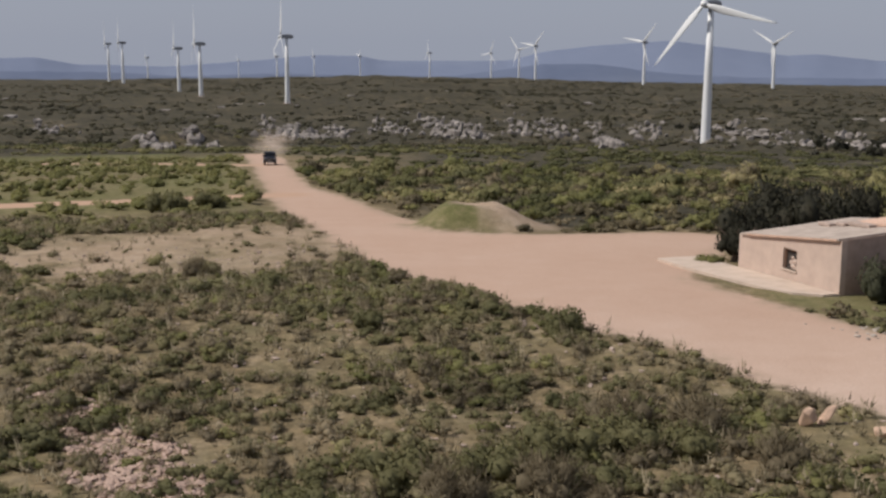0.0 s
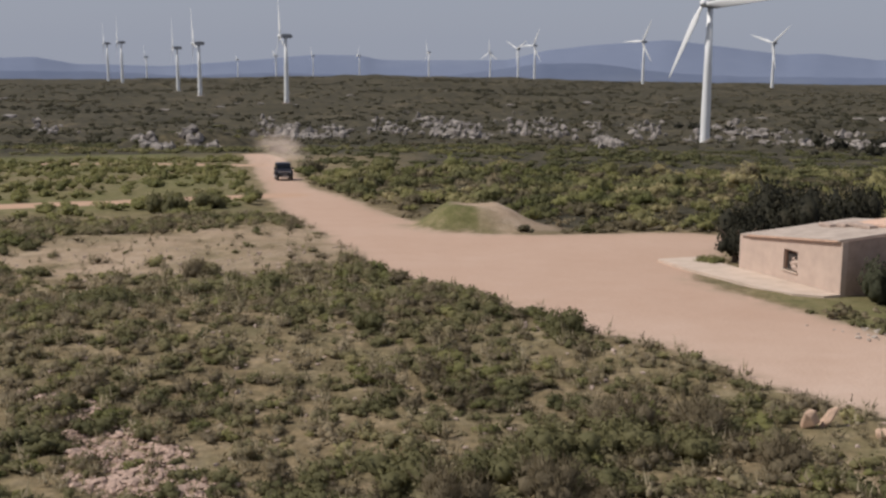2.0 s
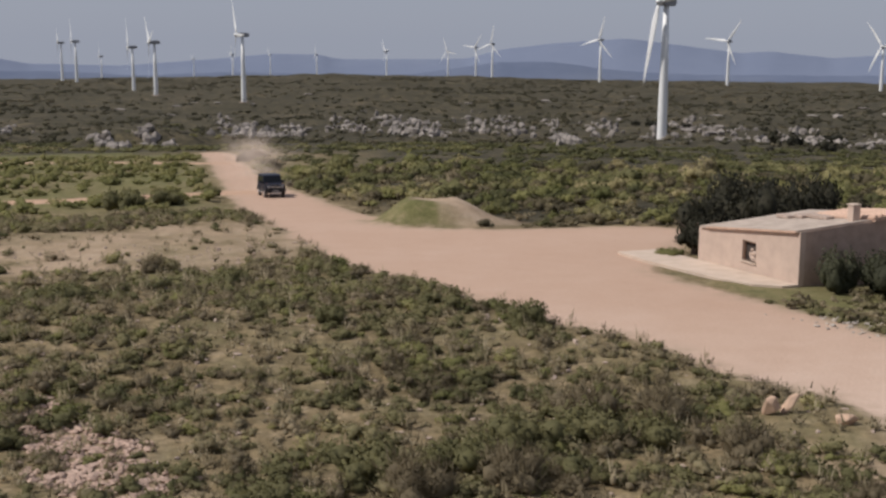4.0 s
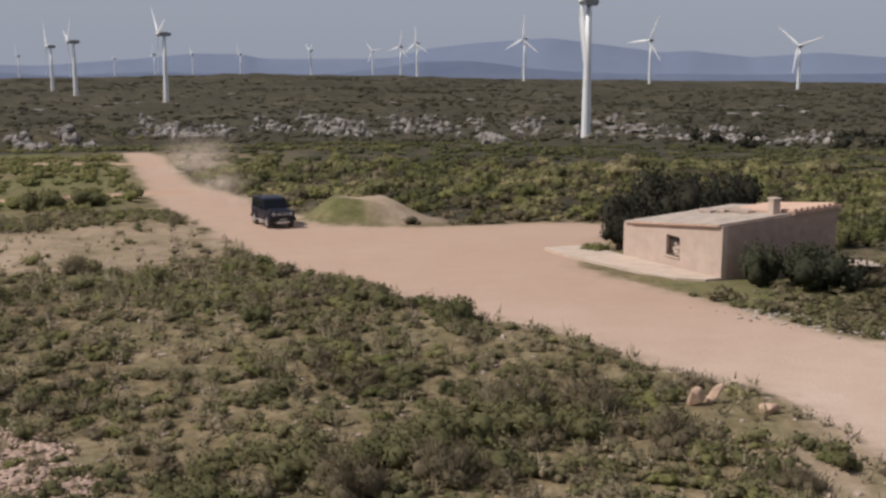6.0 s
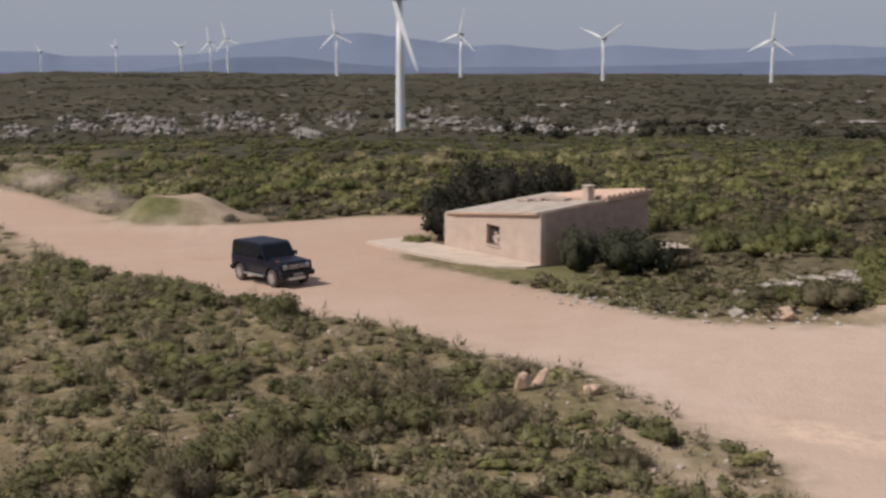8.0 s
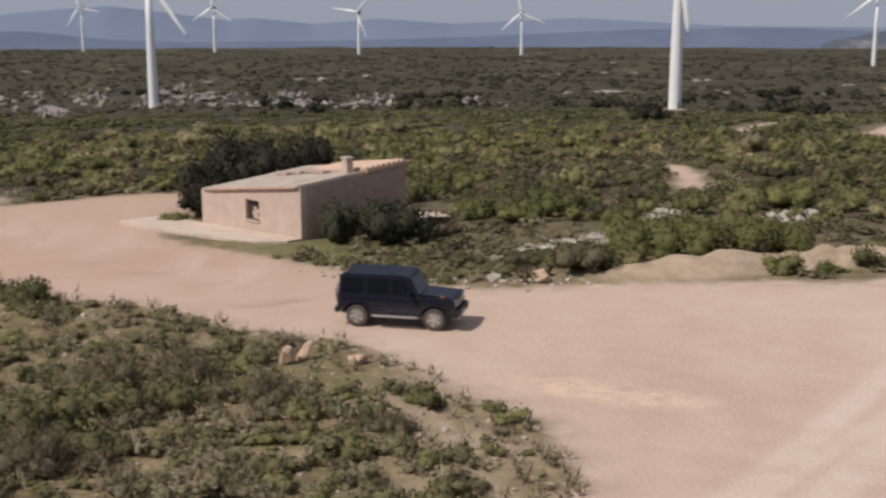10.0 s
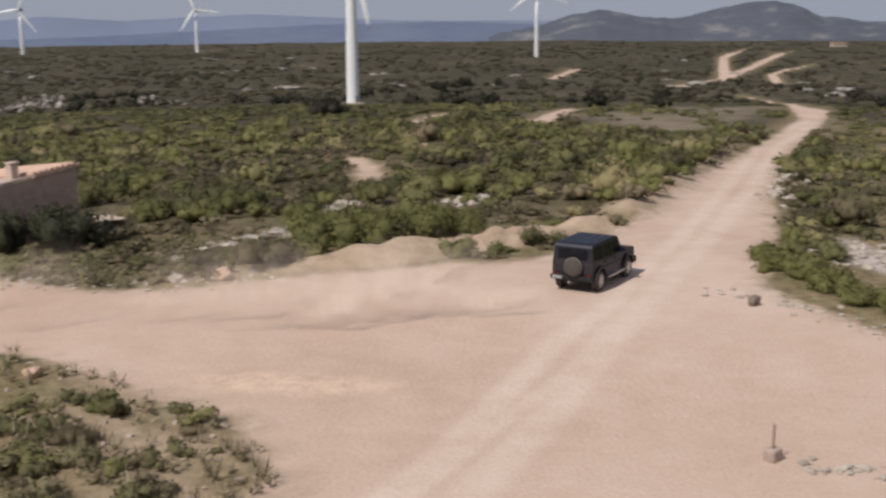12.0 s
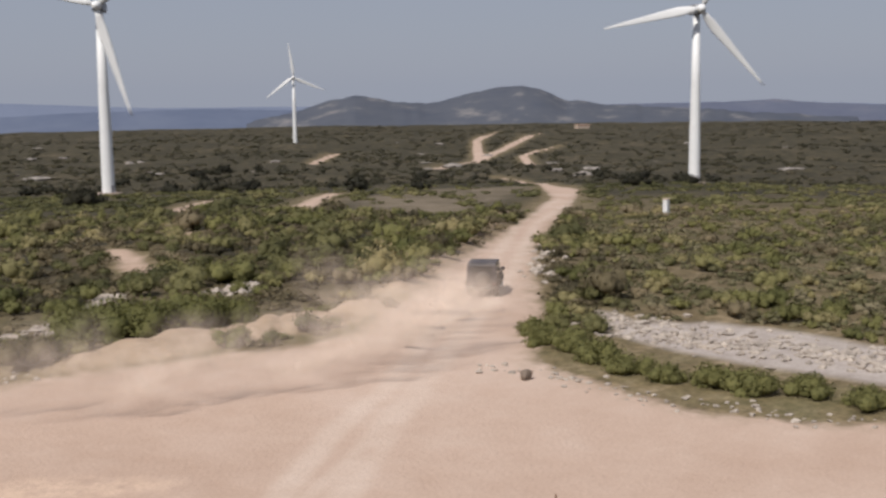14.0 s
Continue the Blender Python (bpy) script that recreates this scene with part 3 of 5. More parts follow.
def build_hut():
    """Local axes: x along the lit front wall from its low end, y back along the shaded side wall's direction."""
    a, b = Vector((15.49, 61.27)), Vector((18.09, 53.12))
    L, turn = (b - a).length, math.degrees(math.atan2(b.y - a.y, b.x - a.x))
    W = 6.7
    hut = thing("hut", "small rendered hut with sloping roof and chimney", "hut", at=pose(a.x, a.y, -0.62, 0, 0, turn))

    def top(x, y):
        return 1.98 + (3.0 - 1.98) * x / L + 0.52 * y / W
    T = 0.3

    def wall(name, pts, mat=WALL):
        bm = bmesh.new()
        lows = [bm.verts.new((x, y, -0.5)) for x, y in pts]
        highs = [bm.verts.new((x, y, top(x, y))) for x, y in pts]
        n = len(pts)
        bm.faces.new(lows), bm.faces.new(highs)
        for i in range(n):
            bm.faces.new((lows[i], lows[(i + 1) % n], highs[(i + 1) % n], highs[i]))
        return part(name, bm, mat, hut)

    # front wall is cut round the window opening
    w0, w1, zs, zt = 4.0, 5.15, 0.95, 1.95
    wall("wall", [(0, 0), (w0, 0), (w0, T), (0, T)])
    wall("wall", [(w1, 0), (L, 0), (L, T), (w1, T)])
    part("wall", box(w0, w1, 0, T, -0.5, zs), WALL, hut)
    bm = bmesh.new()
    v = [bm.verts.new((x, y, z)) for x in (w0, w1) for y in (0, T) for z in (zt, top(x, y))]
    for q in ((0, 1, 3, 2), (4, 6, 7, 5), (0, 4, 5, 1), (2, 3, 7, 6), (0, 2, 6, 4), (1, 5, 7, 3)):
        bm.faces.new([v[i] for i in q])
    part("wall", bm, WALL, hut)
    # the side away from the sun is darkened by its colour
    tagged(wall("wall", [(L - T, T), (L, T), (L, W), (L - T, W)], SHADED_WALL), "side wall in a darker brown that holds its shade")
    wall("wall", [(0, T), (T, T), (T, W), (0, W)])
    wall("wall", [(T, W - T), (L - T, W - T), (L - T, W), (T, W)])
    # a dark sheet in the opening stands for the unlit room behind
    win = part("window", box(w0 + 0.04, w1 - 0.04, 0.2, 0.24, zs, zt), DARK, hut, "broken window without panes, dark sheet for the unlit room")
    part("frame", box(w0, w0 + 0.08, 0.12, 0.19, zs, zt), OLD_WOOD, win, "brown wooden frame")
    part("frame", box(w0, w1, 0.12, 0.19, zt - 0.1, zt), OLD_WOOD, win, "brown wooden frame")
    part("sill", box(w0 - 0.08, w1 + 0.08, -0.06, 0.15, zs - 0.08, zs), CONCRETE, win)
    bm = bmesh.new()
    for x, z, sx, sz, tilt in ((0.80, 0.16, 0.30, 0.16, 10), (0.62, 0.36, 0.18, 0.13, -25), (0.88, 0.42, 0.16, 0.16, 30), (0.70, 0.58, 0.10, 0.10, 15)):
        made = bmesh.ops.create_icosphere(bm, subdivisions=2, radius=1.0)["verts"]
        for v in made:
            v.co = Vector((v.co.x * sx, v.co.y * 0.09, v.co.z * sz)) * (0.85 + 0.5 * noise.noise(v.co * 2.1 + Vector((x, z, 0))))
        bmesh.ops.transform(bm, verts=made, matrix=Matrix.Translation((w0 + x, 0.1, zs + z)) @ Matrix.Rotation(radians(tilt), 4, "Y"))
    part("rubble", bm, WALL, win, "pale broken masonry in the opening")

    def slab(name, x0, x1, y0, y1, lift, thick, mat, label):
        bm = bmesh.new()
        v = [bm.verts.new((x, y, top(x, y) + z)) for x in (x0, x1) for y in (y0, y1) for z in (lift, lift + thick)]
        for q in ((0, 1, 3, 2), (4, 6, 7, 5), (0, 4, 5, 1), (2, 3, 7, 6), (0, 2, 6, 4), (1, 5, 7, 3)):
            bm.faces.new([v[i] for i in q])
        return part(name, bm, mat, hut, label)
    low = slab("roof", 0.25, L - 0.1, -0.12, W * 0.6, 0.0, 0.10, ROOF_GREY, "weathered grey roof sheets")
    slab("roof", 0.1, L * 0.42, W * 0.6, W + 0.1, 0.0, 0.10, ROOF_GREY, "weathered grey roof sheets")
    high = slab("roof", L * 0.42, L + 0.12, W * 0.6, W + 0.15, 0.0, 0.18, ROOF_TILE, "orange clay tile roof")
    # tile rows run down the slope
    tiles = None
    for k in range(8):
        y = W * 0.6 + 0.1 + k * 0.34
        if tiles is None:
            bm = lathe([(0.14, 0), (0.14, L * 0.58 + 0.1)], 8)
            tiles = part("roof_tile", bm, ROOF_TILE, high)
            tiles = tiles.data
            row = bpy.data.objects["roof_tile"]
        else:
            row = new("roof_tile", tiles)
            row.parent = high
        slope = math.degrees(math.atan2(3.0 - 1.98, L))
        row.matrix_basis = pose(L * 0.42, y, top(L * 0.42, y) + 0.15, 0, 90 - slope, 0)
    # sheets and stones lying on the low roof
    for x, y, sx, sy in ((2.6, 3.5, 0.5, 0.3), (3.6, 3.8, 0.35, 0.35), (4.6, 3.9, 0.6, 0.3), (5.6, 3.6, 0.4, 0.25)):
        part("roof_stone", box(x - sx, x + sx, y - sy, y + sy, top(x, y) + 0.08, top(x, y) + 0.28, 0.06), GRAVEL, hut)
    part("roof_edge", slab_edge(top, L), ROOF_TILE, hut, "reddish verge strip")
    x, y = L - 0.75, W * 0.52
    chim = part("chimney", box(x - 0.21, x + 0.21, y - 0.21, y + 0.21, top(x, y) - 0.2, top(x, y) + 0.88, 0.03), WALL, hut, "square rendered chimney")
    part("chimney_cap", box(x - 0.25, x + 0.25, y - 0.25, y + 0.25, top(x, y) + 0.82, top(x, y) + 0.90, 0.02), CONCRETE, chim)
    bm = bmesh.new()
    outline = [(-4.2, -2.5), (-1.0, -2.7), (L - 2.6, -2.35), (L - 0.9, -1.9), (L + 0.1, -0.9), (L + 0.1, -0.02), (-4.2, -0.02)]
    rims = [[bm.verts.new((x, y, z)) for x, y in outline] for z in (-0.4, 0.12)]
    bm.faces.new(rims[0]), bm.faces.new(rims[1])
    for k in range(len(outline)):
        bm.faces.new((rims[0][k - 1], rims[0][k], rims[1][k], rims[1][k - 1]))
    apron = part("forecourt", bm, CONCRETE)
    apron.matrix_basis = pose(a.x, a.y, -0.49, 0, 0, turn) @ pose(0, 0, 0, 0, -2.2, 0)
    tagged(apron, "pale concrete apron in front of the hut", "pavement", kind="structure")
    yard = part("back_yard", box(L - 2.4, L - 0.6, W + 0.1, W + 4.5, -0.4, 0.1, 0.05), CONCRETE)
    yard.matrix_basis = pose(a.x, a.y, -0.55, 0, 0, turn)
    tagged(yard, "pale concrete strip behind the hut", "pavement", kind="structure")


def slab_edge(top, L):
    bm = bmesh.new()
    v = [bm.verts.new((x, y, top(x, 0) + z)) for x in (0.9, L - 0.2) for y in (-0.16, -0.06) for z in (-0.02, 0.06)]
    for q in ((0, 1, 3, 2), (4, 6, 7, 5), (0, 4, 5, 1), (2, 3, 7, 6), (0, 2, 6, 4), (1, 5, 7, 3)):
        bm.faces.new([v[i] for i in q])
    return bm


build_hut()


# ---- the off-roader ----
PAINT = Mat("navy_paint", 0.45, 0.0, 0.25)
_low = PAINT.node("ShaderNodeSeparateXYZ")
PAINT.t.links.new(PAINT.node("ShaderNodeTexCoord").outputs["Object"], _low.inputs[0])
_tail = PAINT.ramp(PAINT.math("MULTIPLY", _low.outputs["X"], -0.4), [(0.80, (0.0,) * 3), (0.86, (0.26,) * 3)])
_dusty = PAINT.math("MULTIPLY", PAINT.ramp(_low.outputs["Z"], [(0.5, (0.55,) * 3), (1.0, (0.03,) * 3)]), PAINT.ramp(PAINT.noise(5.0, 6), [(0.35, (0.1,) * 3), (0.65, (0.8,) * 3)]))
_dusty = PAINT.math("MAXIMUM", _dusty, PAINT.math("MULTIPLY", _tail, PAINT.ramp(PAINT.noise(2.0, 5), [(0.3, (0.4,) * 3), (0.7, (1,) * 3)])))
PAINT.color(PAINT.mix(_dusty, PAINT.ramp(PAINT.noise(3.0, 6), [(0.35, (0.003, 0.005, 0.017)), (0.7, (0.009, 0.010, 0.018))]), (0.13, 0.10, 0.08)))
PAINT.b.inputs["Coat Weight"].default_value = 0.06
PAINT = PAINT.m
GLASS = Mat("dark_glass", 0.08, 0.0, 0.22).color((0.008, 0.009, 0.012)).m
RUBBER = plain("dusty_tyre_rubber", (0.075, 0.062, 0.054), 0.85)
BLACK = plain("black_plastic", (0.014, 0.014, 0.015), 0.55)
ALLOY = plain("dusty_alloy", (0.26, 0.23, 0.21), 0.5, 0.3)
STEEL = plain("brushed_steel", (0.62, 0.60, 0.58), 0.35, 0.8)
LAMP = Mat("headlamp_glass", 0.1, 0.0, 0.6).color((0.30, 0.30, 0.30)).m
RED = plain("tail_lamp_red", (0.12, 0.012, 0.01), 0.25)
AMBER = plain("indicator_amber", (0.30, 0.11, 0.03), 0.3)
PLATE = plain("plate_white", (0.30, 0.29, 0.28), 0.5, vary=0.03)
WHEELS = []


def arch(cx, r, z0):
    """Outline of a wheel cut-out, front to back."""
    a0 = math.asin(min(1, (z0 - 0.42) / r))
    return [(cx + r * math.cos(t), 0.42 + r * math.sin(t)) for t in np.linspace(a0, math.pi - a0, 9)]


def build_car():
    car = thing("off_road_car", "dark navy boxy four-door off-road car, dusty, driving on the dirt road", "car")
    outline = [(2.12, 0.55)] + arch(1.42, 0.52, 0.55) + arch(-1.43, 0.52, 0.55) + [(-2.12, 0.55), (-2.17, 0.8), (-2.17, 1.18), (2.08, 1.18), (2.14, 1.1), (2.16, 0.8)]
    part("body", extruded(outline, -0.86, 0.86, 0.02), PAINT, car)
    part("hood", extruded([(0.88, 1.17), (0.88, 1.27), (1.0, 1.285), (2.0, 1.21), (2.09, 1.16)], -0.72, 0.72, 0.03), PAINT, car)
    cab = [(-2.15, 1.17), (-2.08, 1.80), (-2.02, 1.90), (-1.85, 1.945), (0.15, 1.945), (0.36, 1.92), (0.46, 1.86), (0.86, 1.20), (0.86, 1.17)]

    def lean(co):
        k = max(0, (co.z - 1.17) / 0.78)
        return Vector((co.x, co.y * (1 - 0.085 * k), co.z))
    part("cabin", extruded(cab, -0.86, 0.86, 0.035, lean), PAINT, car)

    def pane(name, x0, x1, x0t, x1t, side, label):
        bm = bmesh.new()
        pts = [(x0, 1.24), (x1, 1.24), (x1t, 1.80), (x0t, 1.80)]
        outer = []
        for off in (0.0, 0.012):
            outer.append([bm.verts.new((x, side * (0.86 * (1 - 0.085 * (z - 1.17) / 0.78) + off), z)) for x, z in pts])
        bm.faces.new(outer[0]), bm.faces.new(outer[1])
        for i in range(4):
            bm.faces.new((outer[0][i], outer[0][(i + 1) % 4], outer[1][(i + 1) % 4], outer[1][i]))
        part(name, bm, GLASS, car, label)
    for side in (-1, 1):
        pane("side_window", -0.14, 0.70, -0.14, 0.36, side, "tinted front side window")
        pane("side_window", -1.05, -0.24, -1.05, -0.24, side, "tinted rear side window")
        pane("side_window", -2.0, -1.2, -1.95, -1.2, side, "tinted quarter window")
        part("running_board", box(-0.85, 0.82, side * 0.93 - 0.09, side * 0.93 + 0.09, 0.44, 0.50, 0.02), STEEL, car, "bright steel running board")
        part("rub_strip", box(-2.1, 2.0, side * 0.862 - 0.012, side * 0.862 + 0.012, 0.86, 0.92, 0.006), BLACK, car)
        mirror = part("mirror", box(0.50, 0.62, side * 1.0 - 0.11, side * 1.0 + 0.11, 1.25, 1.45, 0.03), PAINT, car, "door mirror")
        part("mirror_arm", box(0.53, 0.59, side * 0.87 - 0.05, side * 0.87 + 0.05, 1.24, 1.28), BLACK, mirror)
        part("headlamp", lathe([(0.05, -0.05), (0.135, -0.04), (0.14, 0.02), (0.08, 0.05)], 18), LAMP, car, "round headlamp").matrix_basis = pose(2.14, side * 0.60, 0.98, 0, 90, 0)
        part("indicator", box(1.60, 1.76, side * 0.70 - 0.05, side * 0.70 + 0.05, 1.19, 1.25, 0.02), AMBER, car, "amber indicator on the wing")
        part("tail_lamp", box(-2.215, -2.15, side * 0.72 - 0.08, side * 0.72 + 0.08, 0.66, 0.78, 0.015), RED, car, "red tail lamp")
        part("door_handle", box(-0.02, 0.14, side * 0.88 - 0.02, side * 0.88 + 0.02, 1.08, 1.12, 0.008), BLACK, car)
        part("door_handle", box(-1.0, -0.84, side * 0.88 - 0.02, side * 0.88 + 0.02, 1.08, 1.12, 0.008), BLACK, car)
        for cx in (1.42, -1.43):
            bm = bmesh.new()
            inner, outer = arch(cx, 0.51, 0.5), arch(cx, 0.585, 0.5)
            for p, q in zip(zip(inner, outer), list(zip(inner, outer))[1:]):
                vs = [bm.verts.new((x, side * y, z)) for y in (0.84, 0.945) for x, z in (p[0], p[1], q[1], q[0])]
                for f in ((0, 1, 2, 3), (4, 7, 6, 5), (0, 4, 5, 1), (1, 5, 6, 2), (2, 6, 7, 3), (3, 7, 4, 0)):
                    bm.faces.new([vs[i] for i in f])
            part("wheel_flare", bm, PAINT, car, "flared wheel arch")
    # windscreen and rear window follow the cabin's slopes
    bm = bmesh.new()
    vs = [bm.verts.new(c) for c in ((0.835, -0.76, 1.25), (0.835, 0.76, 1.25), (0.515, 0.71, 1.80), (0.515, -0.71, 1.80), (0.85, -0.76, 1.26), (0.85, 0.76, 1.26), (0.53, 0.71, 1.81), (0.53, -0.71, 1.81))]
    for f in ((0, 1, 2, 3), (4, 7, 6, 5), (0, 4, 5, 1), (1, 5, 6, 2), (2, 6, 7, 3), (3, 7, 4, 0)):
        bm.faces.new([vs[i] for i in f])
    part("windscreen", bm, GLASS, car, "dark windscreen")
    part("rear_window", box(-2.15, -2.11, -0.62, 0.62, 1.33, 1.74, 0.01), GLASS, car, "dark rear window")
    part("grille", box(2.13, 2.18, -0.44, 0.44, 0.84, 1.12, 0.015), BLACK, car, "black radiator grille")
    for z in (0.91, 0.98, 1.05):
        part("grille_bar", box(2.17, 2.195, -0.42, 0.42, z - 0.012, z + 0.012), STEEL, car)
    front = part("front_bumper", box(2.02, 2.30, -0.92, 0.92, 0.50, 0.76, 0.05), BLACK, car, "black front bumper")
    part("number_plate", box(2.295, 2.31, -0.26, 0.26, 0.57, 0.68), PLATE, front, "plain white plate")
    part("skid_plate", box(1.9, 2.22, -0.45, 0.45, 0.36, 0.5, 0.03), STEEL, front, "bright skid plate")
    rear = part("rear_bumper", box(-2.28, -2.1, -0.90, 0.90, 0.50, 0.70, 0.04), BLACK, car, "black rear bumper")
    part("number_plate", box(-2.295, -2.275, 0.40, 0.80, 0.54, 0.66), PLATE, rear, "plain white plate")
    for y in (-0.55, -0.2, 0.2, 0.55):
        part("roof_rib", box(-1.9, 0.05, y - 0.03, y + 0.03, 1.935, 1.958, 0.008), PAINT, car)
    part("chassis", box(-2.05, 2.0, -0.5, 0.5, 0.38, 0.60, 0.03), BLACK, car)
    spare = part("spare_wheel", lathe([(0.30, -0.10), (0.37, -0.07), (0.385, 0.0), (0.37, 0.09), (0.30, 0.11)], 28), RUBBER, car, "covered spare wheel on the tailgate", smooth=True)
    spare.matrix_basis = pose(-2.29, -0.08, 1.05, 0, 90, 0)
    part("spare_ring", lathe([(0.385, -0.03), (0.395, 0.0), (0.385, 0.03)], 28), ALLOY, spare, "bright steel ring")
    tyre = rim = spoke = None
    for cx in (1.42, -1.43):
        for side in (-1, 1):
            wheel = new("wheel")
            wheel.parent = car
            if tyre is None:
                tyre = part("tyre", lathe([(0.27, -0.13), (0.37, -0.13), (0.405, -0.10), (0.41, 0.0), (0.405, 0.10), (0.37, 0.13), (0.27, 0.13)], 28, "y"), RUBBER, wheel).data
                rim = part("rim", lathe([(0.20, -0.142), (0.265, -0.136), (0.272, -0.10), (0.272, 0.10), (0.265, 0.136), (0.20, 0.142)], 24, "y"), ALLOY, wheel, "dusty alloy rim").data
                spoke = part("spoke", box(-0.035, 0.035, -0.152, 0.152, 0.03, 0.24, 0.008), STEEL, wheel).data
                rest = range(1, 5)
            else:
                for nm, data in (("tyre", tyre), ("rim", rim)):
                    p = new(nm, data)
                    p.parent = wheel
                rest = range(5)
            for k in rest:
                p = new("spoke", spoke)
                p.parent = wheel
                p.matrix_basis = Matrix.Rotation(radians(72 * k), 4, "Y")
            WHEELS.append((wheel, (cx, side * 0.78, 0.41)))
    return car


CAR = build_car()
CAR.scale = (0.95, 0.95, 0.95)
# seconds, x, y and heading (degrees from the x axis) of the car
DRIVE = [(0, -24.4, 166.5, -81), (1, -20.6, 146.2, -80), (2, -17.3, 128.2, -78), (3, -14.6, 113.6, -76), (4.2, -10.6, 99.4, -73), (5.5, -6.0, 84.0, -71), (6, -3.7, 77.6, -70), (6.5, -1.5, 71.0, -69), (7, 0.9, 64.8, -68),
         (7.5, 2.9, 58.5, -66), (8.3, 7.0, 50.4, -62), (9.2, 11.8, 42.4, -52), (10, 16.0, 36.8, -39), (10.5, 20.4, 33.8, -27), (11, 24.7, 31.3, -11), (11.5, 29.2, 30.1, 6), (12, 33.9, 29.9, 18), (12.5, 38.2, 30.7, 24),
         (13, 42.3, 32.3, 27), (13.5, 47.2, 34.8, 29), (14, 52.6, 37.6, 30)]


# ---- plants ----
RNG = np.random.default_rng(7)


def ico(sub):
    bm = bmesh.new()
    bmesh.ops.create_icosphere(bm, subdivisions=sub, radius=1.0)
    bm.verts.ensure_lookup_table()
    v = np.array([w.co[:] for w in bm.verts])
    f = np.array([[w.index for w in q.verts] for q in bm.faces])
    bm.free()
    return v, f


ICO1, ICO2 = ico(1), ico(2)


def shrub_model(lobes, leaves, leaf, spread=0.62, twiggy=0.0, core=0.8, ruffle=0.28):
    """A bush of unit radius and height: a few lobes, each a rough core set with many small leaf tufts."""
    vs, fs, ns, n = [], [], [], 0
    cen = np.stack([RNG.uniform(-spread, spread, lobes), RNG.uniform(-spread, spread, lobes), RNG.uniform(0.22, 0.62, lobes)], 1)
    rad = RNG.uniform(0.30, 0.46, lobes)
    cen[0], rad[0] = (0, 0, 0.42), 0.5
    for c, r in zip(cen, rad):
        v, f = ICO1
        w = v * (r * core * RNG.uniform(0.75, 1.2, (len(v), 1))) * (1, 1, 0.95) + c
        w[:, 2] = np.maximum(w[:, 2], -0.05)
        vs.append(w), fs.append(f + n), ns.append(v + (0, 0, 0.25))
        n += len(w)
    k = RNG.choice(lobes, leaves, p=rad ** 2 / (rad ** 2).sum())
    d = RNG.normal(size=(leaves, 3))
    d[:, 2] = np.abs(d[:, 2]) * 0.9 - 0.15
    d /= np.linalg.norm(d, axis=1, keepdims=True)
    p = cen[k] + d * (rad[k] * RNG.uniform(0.78, 1.22, leaves))[:, None]
    p[:, 2] = np.maximum(p[:, 2], 0.0)
    u = RNG.normal(size=(leaves, 3))
    u = u - d * (u * d).sum(1, keepdims=True) * (0.5 - twiggy)
    u /= np.linalg.norm(u, axis=1, keepdims=True)
    u = u * (1 - twiggy) + (d + (0, 0, 0.5)) * twiggy
    w = np.cross(u, RNG.normal(size=(leaves, 3)))
    w /= np.linalg.norm(w, axis=1, keepdims=True)
    size = leaf * RNG.uniform(0.6, 1.4, leaves)[:, None]
    wide = 0.55 if twiggy < 0.3 else 0.16
    tri = np.stack([p - w * size * wide, p + w * size * wide, p + u * size * (1.0 + 1.5 * twiggy)], 1).reshape(-1, 3)
    out = d + RNG.normal(0, ruffle, d.shape) + (0, 0, 0.25)
    corner = tri.reshape(-1, 3, 3)
    wrong = (np.cross(corner[:, 1] - corner[:, 0], corner[:, 2] - corner[:, 0]) * out).sum(1) < 0
    corner[wrong] = corner[wrong][:, ::-1]
    vs.append(corner.reshape(-1, 3)), fs.append(np.arange(n, n + 3 * leaves).reshape(-1, 3))
    ns.append(np.repeat(out, 3, axis=0))
    ns = np.concatenate(ns)
    return np.concatenate(vs), np.concatenate(fs), ns / np.linalg.norm(ns, axis=1, keepdims=True)


def plant_out(name, models, x, y, radius, tall, tint, material, z=None):
    """Many bushes joined into one mesh."""
    z = height(x, y) if z is None else z
    which = RNG.integers(0, len(models), len(x))
    ang = RNG.uniform(0, 2 * math.pi, len(x))
    vs, fs, ts, ns, n = [], [], [], [], 0
    for m, (v, f, nor) in enumerate(models):
        idx = np.flatnonzero(which == m)
        if not len(idx):
            continue
        c, s = np.cos(ang[idx])[:, None], np.sin(ang[idx])[:, None]
        X = (v[None, :, 0] * c - v[None, :, 1] * s) * radius[idx][:, None] + x[idx][:, None]
        Y = (v[None, :, 0] * s + v[None, :, 1] * c) * radius[idx][:, None] + y[idx][:, None]
        Z = v[None, :, 2] * tall[idx][:, None] + z[idx][:, None] - 0.03
        vs.append(np.stack([X, Y, Z], 2).reshape(-1, 3))
        ns.append(np.stack([nor[None, :, 0] * c - nor[None, :, 1] * s, nor[None, :, 0] * s + nor[None, :, 1] * c, np.repeat(nor[None, :, 2], len(idx), 0)], 2).reshape(-1, 3))
        fs.append((f[None] + (np.arange(len(idx)) * len(v))[:, None, None] + n).reshape(-1, 3))
        ts.append(np.repeat(tint[idx], len(v)))
        n += len(idx) * len(v)
    return mesh_object(name, np.concatenate(vs), np.concatenate(fs), material, smooth=True, attrs={"tint": np.concatenate(ts)}, normals=np.concatenate(ns))


def sector(n, a0, a1, r0, r1, power=2.0):
    a = np.radians(RNG.uniform(a0, a1, n))
    r = (RNG.uniform(0, 1, n) * (r1 ** power - r0 ** power) + r0 ** power) ** (1 / power)
    return r * np.sin(a), r * np.cos(a)


